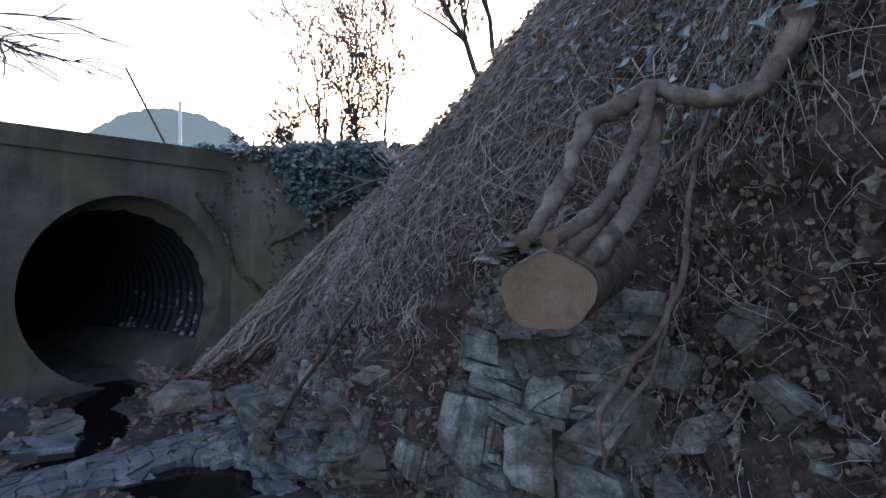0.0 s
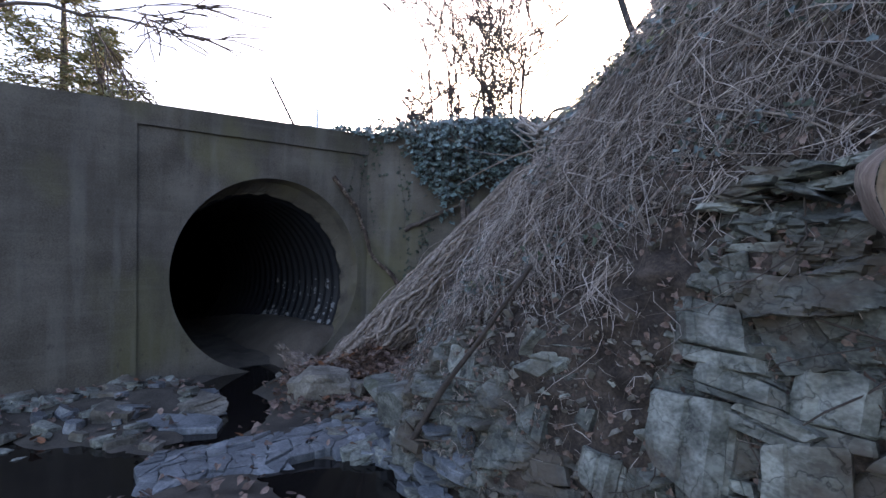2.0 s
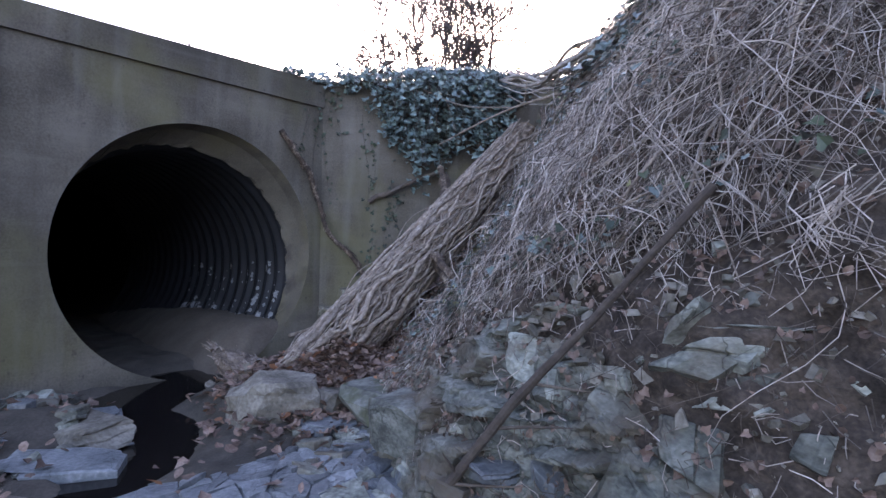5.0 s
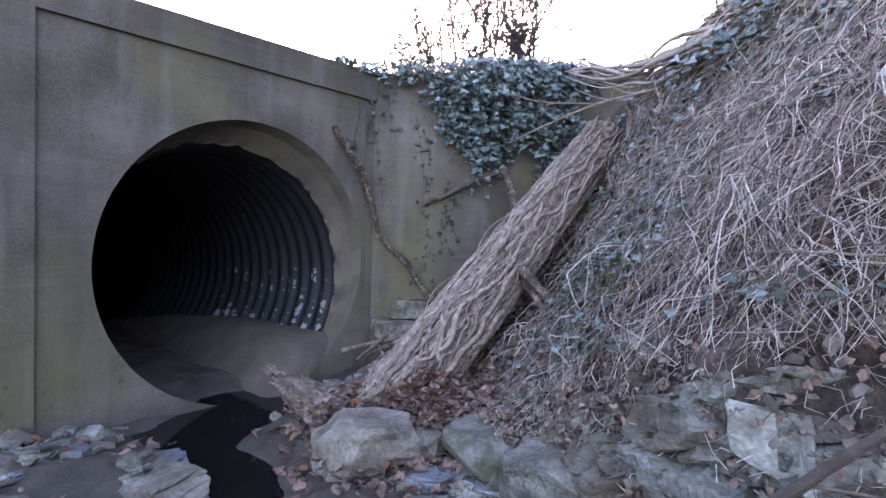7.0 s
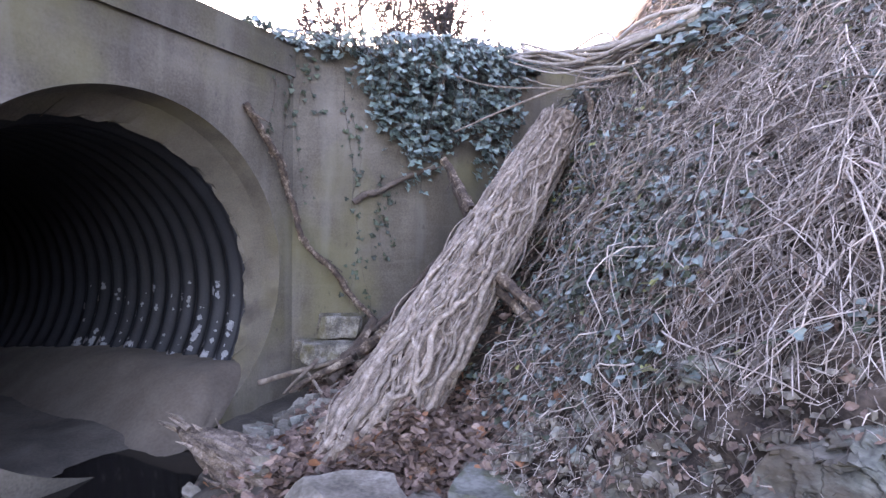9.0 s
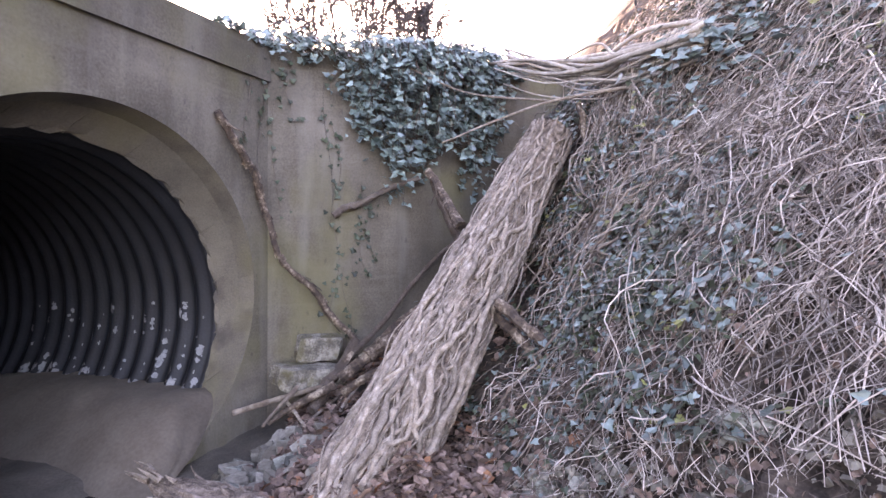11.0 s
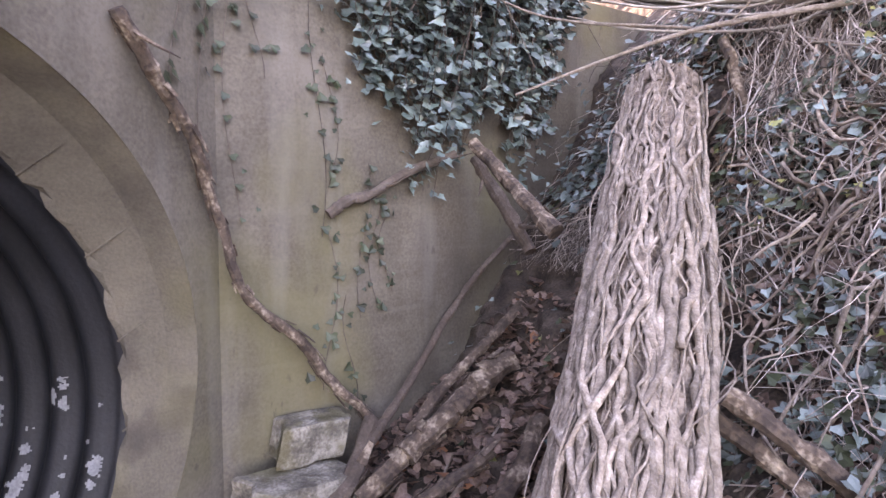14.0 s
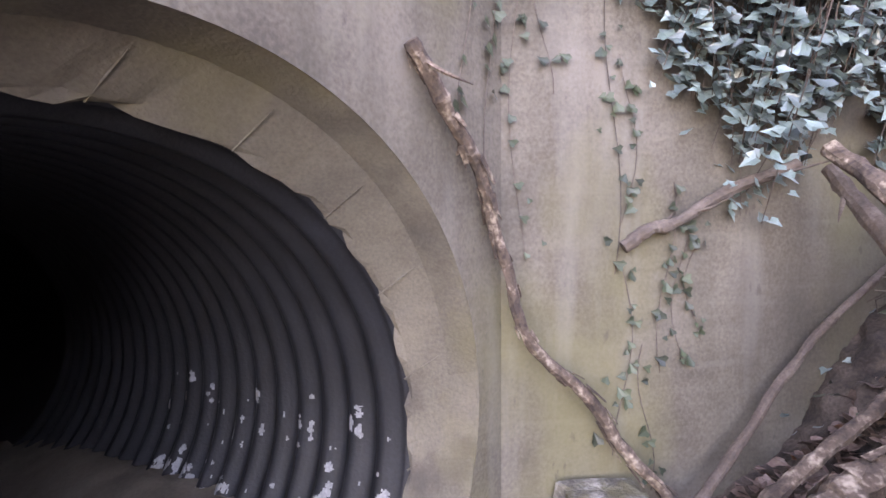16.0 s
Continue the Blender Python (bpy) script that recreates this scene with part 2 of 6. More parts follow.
MOSSY = shade("mossy_stone", [(0.07, 0.07, 0.058), (0.14, 0.14, 0.118), (0.22, 0.22, 0.19)], 6, 38, 0.85, 0.9, spread=(0.37, 0.62))
streaked(MOSSY, (0.06, 0.066, 0.024), (7, 7, 7), 0.47, 0.62, 0.7)

WATER = bpy.data.materials.new("stream_water")
WATER.use_nodes = True
_w = WATER.node_tree
_b = _w.nodes["Principled BSDF"]
_b.inputs["Base Color"].default_value = (0.012, 0.010, 0.009, 1)
_b.inputs["Roughness"].default_value = 0.06
_b.inputs["IOR"].default_value = 1.33
_n = _w.nodes.new("ShaderNodeTexNoise")
_n.inputs["Scale"].default_value = 7.0
_p = _w.nodes.new("ShaderNodeBump")
_p.inputs["Strength"].default_value, _p.inputs["Distance"].default_value = 0.12, 0.02
_w.links.new(_n.outputs[0], _p.inputs["Height"])
_w.links.new(_p.outputs[0], _b.inputs["Normal"])

# ---- mesh helpers ----
def mesh(name, verts, faces, material, smooth=False):
    me = bpy.data.meshes.new(name)
    me.from_pydata([tuple(v) for v in verts], [], faces)
    me.materials.append(material)
    if smooth:
        me.polygons.foreach_set("use_smooth", [True] * len(me.polygons))
    me.update()
    return me


def part(name, data, parent, label=""):
    ob = new(name, data)
    ob.parent = parent
    return tagged(ob, label)


def base(name, at, label, category, group="", kind=""):
    ob = new(name)
    ob.location = at
    bpy.context.view_layer.update()
    return tagged(ob, label, category, group, kind)


class Heap:
    """Gathers many small shapes into one mesh."""
    def __init__(self):
        self.v, self.f = [], []

    def add(self, verts, faces):
        k = len(self.v)
        self.v.extend(verts)
        self.f.extend([tuple(i + k for i in f) for f in faces])

    def tube(self, pts, radii, sides=6, cap=True, lump=0.0, rnd=random):
        pts = [Vector(p) for p in pts]
        n = len(pts)
        if not isinstance(radii, (list, tuple)):
            radii = [radii] * n
        verts, faces = [], []
        side = None
        for i, p in enumerate(pts):
            d = (pts[min(i + 1, n - 1)] - pts[max(i - 1, 0)]).normalized()
            if side is None:
                side = d.orthogonal().normalized()
            side = (side - d * side.dot(d)).normalized()
            other = d.cross(side)
            for k in range(sides):
                a = 2 * math.pi * k / sides
                r = radii[i] * (1 + lump * (rnd.random() - 0.5))
                verts.append(p + (side * math.cos(a) + other * math.sin(a)) * r)
        for i in range(n - 1):
            for k in range(sides):
                a, b = i * sides + k, i * sides + (k + 1) % sides
                faces.append((a, b, b + sides, a + sides))
        if cap:
            faces.append(tuple(range(sides))[::-1])
            faces.append(tuple((n - 1) * sides + k for k in range(sides)))
        self.add(verts, faces)

    def leaf(self, p, normal, turn, size, kind="ivy", fold=0.25):
        """One folded, pointed leaf; ivy leaves have shoulders."""
        n = Vector(normal).normalized()
        a = n.orthogonal().normalized()
        a = (Matrix.Rotation(turn, 3, n) @ a)
        b = n.cross(a)
        p = Vector(p)
        if kind == "ivy":
            out = [(0, 0), (0.42, -0.12), (0.5, 0.3), (0.27, 0.5), (0.0, 1.0)]
        else:
            out = [(0, 0), (0.28, 0.12), (0.36, 0.5), (0.2, 0.8), (0.0, 1.0)]
        right = [p + (a * x + b * (y - 0.4) + n * (abs(x) * fold * 1.3 - 0.12 * y * y)) * size for x, y in out]
        left = [p + (-a * x + b * (y - 0.4) + n * (abs(x) * fold - 0.12 * y * y)) * size for x, y in out[1:4]]
        # 0 stalk, 1-3 right, 4 tip, 5-7 left
        self.add(right + left, [(0, 1, 2, 3, 4), (0, 4, 7, 6, 5)])

    def mesh(self, name, material, smooth=False):
        return mesh(name, self.v, self.f, material, smooth)


def curve_through(pts, n=12):
    """Points of a smooth line through the given ones."""
    P = [Vector(p) for p in pts]
    P = [P[0] * 2 - P[1]] + P + [P[-1] * 2 - P[-2]]
    out = []
    for i in range(1, len(P) - 2):
        for k in range(n):
            t = k / n
            out.append(0.5 * (2 * P[i] + (P[i + 1] - P[i - 1]) * t + (2 * P[i - 1] - 5 * P[i] + 4 * P[i + 1] - P[i + 2]) * t * t + (3 * P[i] - P[i - 1] - 3 * P[i + 1] + P[i + 2]) * t ** 3))
    out.append(P[-2])
    return out


def fbm(x, y, z=0.0, octaves=4):
    return noise.fractal(Vector((x, y, z)), 1.0, 2.0, octaves)


# ---- plan ----
CORNER = Vector((-3.49, 8.70, 0))       # where the two concrete walls meet
ALONG_A = Vector((0.587, 0.81, 0)).normalized()
OUT_A = Vector((ALONG_A.y, -ALONG_A.x, 0))
ALONG_B = Vector((0.956, 0.292, 0)).normalized()
OUT_B = Vector((ALONG_B.y, -ALONG_B.x, 0))


def on_a(u, z, d=0.0):
    """A point of the pipe wall: u along it, z up, d in front of its face."""
    return CORNER + ALONG_A * u + OUT_A * d + Vector((0, 0, z))


def on_b(u, z, d=0.0):
    return CORNER + ALONG_B * u + OUT_B * d + Vector((0, 0, z))


LEVELS = (0.1, 0.5, 1.0, 1.5, 2.0, 2.5, 3.2, 4.0, 5.2, 8.0, 9.0)
BANK = {}
BANK[-40.0] = (6.0, 6.2, 6.3, 6.4, 6.5, 6.6, 6.9, 7.5, 8.5, 13, 30)
BANK[-2.0] = (2.0, 2.2, 2.3, 2.4, 2.45, 2.4, 2.6, 3.2, 4.2, 8, 25)
BANK[1.2] = (1.25, 1.5, 1.65, 1.75, 1.8, 1.75, 1.9, 2.3, 3.2, 7, 25)
BANK[2.7] = (0.85, 1.1, 1.25, 1.35, 1.4, 1.3, 1.5, 1.9, 2.8, 6.5, 25)
BANK[3.0] = (0.95, 1.08, 1.15, 1.25, 1.35, 1.3, 1.45, 1.85, 2.7, 6.4, 25)
BANK[3.3] = (0.55, 0.62, 0.68, 0.78, 0.92, 1.2, 1.42, 1.8, 2.6, 6.2, 25)
BANK[3.6] = (0.12, 0.18, 0.24, 0.34, 0.5, 0.82, 1.12, 1.6, 2.4, 6, 25)
BANK[4.1] = (-0.85, -0.68, -0.52, -0.34, -0.1, 0.18, 0.65, 1.25, 2.1, 5.5, 25)
BANK[4.7] = (-1.6, -1.45, -1.25, -0.95, -0.72, -0.4, 0.15, 0.85, 1.75, 5, 25)
BANK[5.5] = (-2.0, -1.75, -1.47, -1.2, -0.80, -0.38, 0.15, 0.8, 1.65, 4.6, 25)
BANK[6.4] = (-2.6, -2.0, -1.55, -1.22, -0.88, -0.46, 0.1, 0.7, 1.5, 4.4, 25)
BANK[7.3] = (-3.0, -2.2, -1.52, -1.18, -0.92, -0.70, -0.42, 0.28, 1.22, 4.2, 25)
BANK[8.4] = (-3.2, -2.5, -1.85, -1.42, -1.02, -0.70, -0.32, 0.34, 1.2, 4.0, 25)
BANK[9.4] = (-3.3, -2.6, -2.0, -1.55, -1.15, -0.85, -0.35, 0.4, 1.35, 3.8, 25)
BANK[12.0] = (-3.3, -2.6, -2.0, -1.55, -1.15, -0.85, -0.30, 0.5, 1.5, 4.0, 25)
BANK[60.0] = (2, 2.5, 3, 3.2, 3.4, 3.6, 4, 6, 9, 16, 35)
STATIONS = sorted(BANK)


TABLE_Y = np.concatenate([np.linspace(-40, -3, 40), np.linspace(-2.98, 11.5, 725), np.linspace(12, 60, 40)])
TABLE = [np.interp(TABLE_Y, STATIONS, [BANK[s][k] for s in STATIONS]).tolist() for k in range(len(LEVELS))]


def bank(y, w):
    """The bank's plain surface at y, w levels up."""
    w = min(max(w, 0), len(LEVELS) - 1.001)
    i = int(w)
    f = w - i
    if -2.9 < y < 11.4:
        j = 40 + (y + 2.98) / 0.02
        n = int(j)
        g = j - n
        low, high = (TABLE[m][n] * (1 - g) + TABLE[m][n + 1] * g for m in (i, i + 1))
    else:
        low, high = (float(np.interp(y, TABLE_Y, TABLE[m])) for m in (i, i + 1))
    return Vector((low * (1 - f) + high * f, y, LEVELS[i] * (1 - f) + LEVELS[i + 1] * f))


def bank_normal(y, w):
    a = bank(y + 0.12, w) - bank(y - 0.12, w)
    b = bank(y, min(w + 0.2, 9.9)) - bank(y, max(w - 0.2, 0))
    return b.cross(a).normalized() * (1 if b.cross(a).x < 0 or b.cross(a).z > 0 else -1)


def rough_bank(y, w):
    p, n = bank(y, w), bank_normal(y, w)
    h = 0.10 * fbm(p.x * 1.6, p.y * 1.6, p.z * 1.6) + 0.05 * fbm(p.x * 7, p.y * 7, p.z * 7)
    return p + n * h


def bump2(x, y, cx, cy, rx, ry):
    return math.exp(-((x - cx) / rx) ** 2 - ((y - cy) / ry) ** 2)


def ground_z(x, y):
    """The bed of the stream with its pools, and the debris heap at the wall's foot."""
    z = 0.07 + 0.05 * fbm(x * 1.2, y * 1.2) + 0.025 * fbm(x * 5, y * 5, 2)
    z += 0.42 * bump2(x, y, 0.5, -0.3, 1.3, 1.3) + 0.25 * bump2(x, y, -0.2, 1.6, 0.7, 0.7)
    z += 0.5 * bump2(x, y, -2.45, 8.8, 0.6, 1.1) + 0.50 * bump2(x, y, -2.62, 6.62, 0.55, 0.55) + 0.16 * bump2(x, y, -2.95, 7.4, 0.5, 0.6) + 0.22 * bump2(x, y, -3.5, 6.3, 0.45, 0.5)
    z -= 0.30 * bump2(x, y, -4.35, 7.0, 0.42, 0.7) + 0.28 * bump2(x, y, -3.75, 5.85, 0.36, 0.55) + 0.25 * bump2(x, y, -3.5, 5.2, 0.22, 0.4)
    z -= 0.22 * bump2(x, y, -2.0, 4.45, 0.55, 0.33) + 0.24 * bump2(x, y, -4.3, 3.9, 1.0, 0.5)
    z += 0.13 * bump2(x, y, -4.6, 5.55, 0.5, 0.4)
    return z


# ---- large structure ----
def build_ground():
    near_x = np.linspace(-8, 3, 150)
    near_y = np.linspace(-3, 9.6, 170)
    far = [14, 30, 80, 250, 900]
    xs = [-v for v in far[::-1]] + list(near_x) + far
    ys = [-v for v in far[::-1]] + list(near_y) + far
    verts = [(x, y, ground_z(x, y) if -8 <= x <= 3 and -3 <= y <= 9.6 else 0.0) for y in ys for x in xs]
    w = len(xs)
    faces = [(j * w + i, j * w + i + 1, (j + 1) * w + i + 1, (j + 1) * w + i) for j in range(len(ys) - 1) for i in range(w - 1)]
    tagged(new("ground", mesh("ground", verts, faces, BED, True)), "damp silty stream bed with stones and litter", "ground", kind="structure")


def build_bank():
    ys = [-40, -20, -10, -6, -4] + list(np.linspace(-3, 1, 30, endpoint=False)) + list(np.linspace(1, 6.5, 200, endpoint=False)) + list(np.linspace(6.5, 11, 110)) + [12, 15, 20, 30, 45, 60]
    ws = list(np.linspace(0, 5, 150, endpoint=False)) + list(np.linspace(5, 8, 50)) + [8.3, 8.7, 9, 9.5, 9.99]
    verts = [rough_bank(y, w) for y in ys for w in ws]
    k = len(ws)
    faces = [(j * k + i, j * k + i + 1, (j + 1) * k + i + 1, (j + 1) * k + i) for j in range(len(ys) - 1) for i in range(k - 1)]
    tagged(new("bank", mesh("bank", verts, faces, SOIL, True)), "steep eroded bank of dark soil beside the stream", "bank", kind="structure")


def build_water():
    verts = [(-9, -3, 0), (2, -3, 0), (2, 9, 0), (-9, 9, 0)]
    tagged(new("water", mesh("water", verts, [(0, 1, 2, 3)], WATER)), "shallow dark stream water among slate slabs", "water", kind="structure")


MOUTH = (-1.52, 1.31, 1.35)     # u, z, radius of the opening in the wall's face
THROAT = (-1.62, 1.10, 1.36)    # the same where the steel pipe begins
DEPTH = 0.36


def ring(circle, d, n=128, wobble=0.0, seed=0):
    u, z, r = circle
    rnd = random.Random(seed)
    return [on_a(u + (r + wobble * (rnd.random() - 0.5)) * math.cos(2 * math.pi * k / n), z + (r + wobble * (rnd.random() - 0.5)) * math.sin(2 * math.pi * k / n), d) for k in range(n)]


def build_wall_a():
    """The wall with the pipe's mouth: a thick slab, a raised pilaster and coping, and a board-marked splayed throat."""
    n = 128
    left, right, low = -3.23, 0.0, -0.6
    top = lambda u: 3.48 + 0.02 * u
    h = Heap()
    rim = ring(MOUTH, 0.0)
    verts = list(rim)
    # the face: rim joined to a frame of points round the recessed panel
    frame_pts = []
    u0, z0, r0 = MOUTH
    for k in range(n):
        a = 2 * math.pi * k / n
        c, s = math.cos(a), math.sin(a)
        reach = [((right - u0) / c) if c > 1e-6 else 1e9, ((left - u0) / c) if c < -1e-6 else 1e9, ((3.16 - z0) / s) if s > 1e-6 else 1e9, ((low - z0) / s) if s < -1e-6 else 1e9]
        q = min(reach)
        frame_pts.append((u0 + q * c, z0 + q * s))
    # snap the nearest points to the corners
    for cu, cz in ((left, low), (right, low), (left, 3.16), (right, 3.16)):
        i = min(range(n), key=lambda j: (frame_pts[j][0] - cu) ** 2 + (frame_pts[j][1] - cz) ** 2)
        frame_pts[i] = (cu, cz)
    verts += [on_a(u, z, 0.0) for u, z in frame_pts]
    faces = [(k, (k + 1) % n, n + (k + 1) % n, n + k) for k in range(n)]
    h.add(verts, faces)
    # bands round the panel: coping strip above, plain wall beyond the pilaster edge
    us = list(np.linspace(-12, left, 20))
    def strip(us, zl, zh, d):
        v = [on_a(u, zz, d) for u in us for zz in (zl(u), zh(u))]
        h.add(v, [(2 * i, 2 * i + 2, 2 * i + 3, 2 * i + 1) for i in range(len(us) - 1)])
    strip(us, lambda u: low, lambda u: top(u), 0.03)
    ups = list(np.linspace(left, right, 24))
    strip(ups, lambda u: 3.16, lambda u: top(u), 0.03)
    h.add([on_a(left, low, 0.03), on_a(left, 3.16, 0.03), on_a(left, 3.16, 0), on_a(left, low, 0)], [(0, 1, 2, 3)])
    h.add([on_a(left, 3.16, 0.03), on_a(right, 3.16, 0.03), on_a(right, 3.16, 0), on_a(left, 3.16, 0)], [(0, 3, 2, 1)])
    # top and back of the slab
    for i in range(len(us) - 1):
        a, b = us[i], us[i + 1]
        h.add([on_a(a, top(a), 0.03), on_a(b, top(b), 0.03), on_a(b, top(b), -0.34), on_a(a, top(a), -0.34)], [(0, 1, 2, 3)])
    for i in range(len(ups) - 1):
        a, b = ups[i], ups[i + 1]
        h.add([on_a(a, top(a), 0.03), on_a(b, top(b), 0.03), on_a(b, top(b), -0.34), on_a(a, top(a), -0.34)], [(0, 1, 2, 3)])
    h.add([on_a(-12, 2.6, -0.34), on_a(0.2, 2.6, -0.34), on_a(0.2, top(0), -0.34), on_a(-12, top(-12), -0.34)], [(0, 1, 2, 3)])
    wall = tagged(new("wall_west", h.mesh("wall_west", CONCRETE)), "stained concrete headwall round the culvert mouth", "wall", kind="structure")
    # splayed throat: a smooth outer band and an inner band of board marks
    def between(f, d, seed, wob=0.0):
        c = tuple(a + (b - a) * f for a, b in zip(MOUTH, THROAT))
        return ring(c, d, n, wob, seed)
    t = Heap()
    loops = [between(0, 0.0, 1), between(0.0, -0.012, 2, 0.012), between(0.03, -0.03, 2, 0.008), between(0.22, -0.16, 3, 0.005), between(0.30, -0.18, 3, 0.005), between(0.9, -DEPTH * 0.92, 6, 0.012), between(1.0, -DEPTH, 4, 0.05)]
    vv = [p for L in loops for p in L]
    ff = [(i * n + k, (i + 1) * n + k, (i + 1) * n + (k + 1) % n, i * n + (k + 1) % n) for i in range(len(loops) - 1) for k in range(n)]
    t.add(vv, ff)
    part("throat", t.mesh("throat", REVEAL), wall, "board-marked concrete reveal of the culvert mouth")
    # lips of grout at the board joints
    for k in range(14):
        ang = radians(-40 + k * 19 - 6)
        g = Heap()
        pts = []
        for f in (0.36, 0.55, 0.75, 0.99):
            c = tuple(a + (b - a) * f for a, b in zip(MOUTH, THROAT))
            dd = -0.18 + (f - 0.34) / 0.66 * (-DEPTH + 0.18)
            pts.append(on_a(c[0] + (c[2] - 0.002) * math.cos(ang), c[1] + (c[2] - 0.002) * math.sin(ang), dd))
        g.tube(pts, [0.002, 0.0045, 0.004, 0.005], 5, True, 0.6)
        part("grout_lip", g.mesh("grout_lip", REVEAL), wall)
    return wall


def build_wall_b():
    h = Heap()
    us = list(np.linspace(0, 4.3, 24))
    top = lambda u: 3.5 + 0.1 * u
    for i in range(len(us) - 1):
        a, b = us[i], us[i + 1]
        h.add([on_b(a, -0.4), on_b(b, -0.4), on_b(b, top(b)), on_b(a, top(a)), on_b(a, top(a), -0.34), on_b(b, top(b), -0.34)], [(0, 1, 2, 3), (3, 2, 5, 4)])
    h.add([on_b(4.3, -0.4), on_b(4.3, -0.4, -0.34), on_b(4.3, top(4.3), -0.34), on_b(4.3, top(4.3))], [(0, 1, 2, 3)])
    h.add([on_b(-0.2, 2.4, -0.34), on_b(4.3, 2.4, -0.34), on_b(4.3, top(4.3), -0.34), on_b(-0.2, top(0), -0.34)], [(3, 2, 1, 0)])
    wall = tagged(new("wall_north", h.mesh("wall_north", CONCRETE)), "mossy concrete wing wall under hanging ivy", "wall", kind="structure")
    return wall


def build_upper_ground():
    """The level land behind the walls."""
    pts = [on_a(-60, 3.3, -0.3), on_a(-12, 3.3, -0.3), on_a(0, 3.3, -0.3), on_b(3.4, 3.3, -0.3), (8, 11, 3.3), (60, 60, 3.3), (60, 400, 3.3), (-400, 400, 3.3), (-400, -100, 3.3)]
    h = Heap()
    h.add([Vector(p) for p in pts], [tuple(range(len(pts)))])
    tagged(new("upper_ground", h.mesh("upper_ground", SOIL)), "level ground behind the concrete walls", "ground", kind="structure")


def build_pipe():
    """Corrugated steel, with a ragged near edge, running into the dark."""
    axis = (-OUT_A * 0.995 - ALONG_A * 0.10).normalized()
    c0 = on_a(THROAT[0], THROAT[1], -DEPTH + 0.02)
    up = Vector((0, 0, 1))
    side = ALONG_A
    n, h = 112, Heap()
    rnd = random.Random(4)
    steps = list(np.arange(0, 4.2, 0.025)) + list(np.arange(4.2, 14, 0.5))
    verts = []
    for i, s in enumerate(steps):
        wave = 0.028 * math.sin(2 * math.pi * s / 0.2) if s < 4.2 else 0
        for k in range(n):
            a = 2 * math.pi * k / n
            r = THROAT[2] - 0.02 + wave + (0.09 if i == 0 else 0)
            verts.append(c0 + axis * s + side * r * math.cos(a) + up * r * math.sin(a))
    faces = [(i * n + k, i * n + (k + 1) % n, (i + 1) * n + (k + 1) % n, (i + 1) * n + k) for i in range(len(steps) - 1) for k in range(n)]
    faces.append(tuple((len(steps) - 1) * n + k for k in range(n)))
    h.add(verts, faces)
    pipe = tagged(new("culvert_pipe", h.mesh("culvert_pipe", STEEL, True)), "large dark corrugated steel culvert pipe with flaking lining", "pipe", kind="structure")
    # flakes of pale lining on the crests, low on the right-hand side
    fl = Heap()
    def lining(s, g):
        r = THROAT[2] - 0.026 + 0.028 * math.sin(2 * math.pi * s / 0.2)
        return c0 + axis * s + (side * math.cos(g) + up * math.sin(g)) * r
    cs, ca = 0.007, 0.007
    for i in range(120):
        s0 = 0.2 * (int(rnd.random() ** 1.3 * 11) + rnd.choice((0.45, 0.55, 0.75)))
        g0 = radians(-31 + 33 * rnd.random() ** 2.0)
        big = 0.009 + 0.036 * rnd.random() ** 3
        rs, rg = big * rnd.uniform(0.4, 0.7), big * rnd.uniform(0.7, 1.6)
        for j in range(-9, 10):
            for k in range(-18, 19):
                s, g = s0 + j * cs, g0 + k * ca * 0.75
                if (j * cs / rs) ** 2 + (k * ca / rg) ** 2 > 1 + 1.5 * noise.noise(Vector((s * 45, g * 45, i))) + 0.6 * noise.noise(Vector((s * 140, g * 140, i))) or s < 0.03:
                    continue
                fl.add([lining(s, g), lining(s + cs, g), lining(s + cs, g + ca * 0.75), lining(s, g + ca * 0.75)], [(0, 1, 2, 3)])
    tagged(part("lining_flakes", fl.mesh("lining_flakes", FLAKE), pipe, "pale flakes of old lining"), kind="stuff")
    # silt on the pipe's floor
    g = Heap()
    nu, ns = 48, 90
    vv = []
    for j in range(ns):
        s = -0.55 + 5.0 * j / (ns - 1)
        near = min(1, max(0, -s / 0.34))
        cu, cz, cr = (THROAT[m] + (MOUTH[m] - THROAT[m]) * near for m in range(3))
        for i in range(nu):
            t = -1 + 2 * i / (nu - 1)
            u = -1.62 + t * 1.32
            rise = min(1, max(0, (u + 1.62) / 0.95))
            front = min(1, max(0, (s + 0.55) / 0.5))
            z = -0.10 + (0.56 - 0.10 * max(0, s - 1.6)) * rise * rise * (3 - 2 * rise) * front * (2 - front) + 0.03 * fbm(t * 4, s * 3) + 0.012 * fbm(t * 18, s * 14)
            half = math.sqrt(max(0, (cr - 0.004) ** 2 - (z - cz) ** 2))
            vv.append(on_a(cu + t * half, z, -DEPTH) - OUT_A * s)
    g.add(vv, [(j * nu + i, j * nu + i + 1, (j + 1) * nu + i + 1, (j + 1) * nu + i) for j in range(ns - 1) for i in range(nu - 1)])
    tagged(new("silt_bed", g.mesh("silt_bed", SILT, True)), "smooth brown silt on the culvert floor", "silt", kind="structure")


build_ground()
build_bank()
build_water()
WALL_A = build_wall_a()
WALL_B = build_wall_b()
build_upper_ground()
build_pipe()


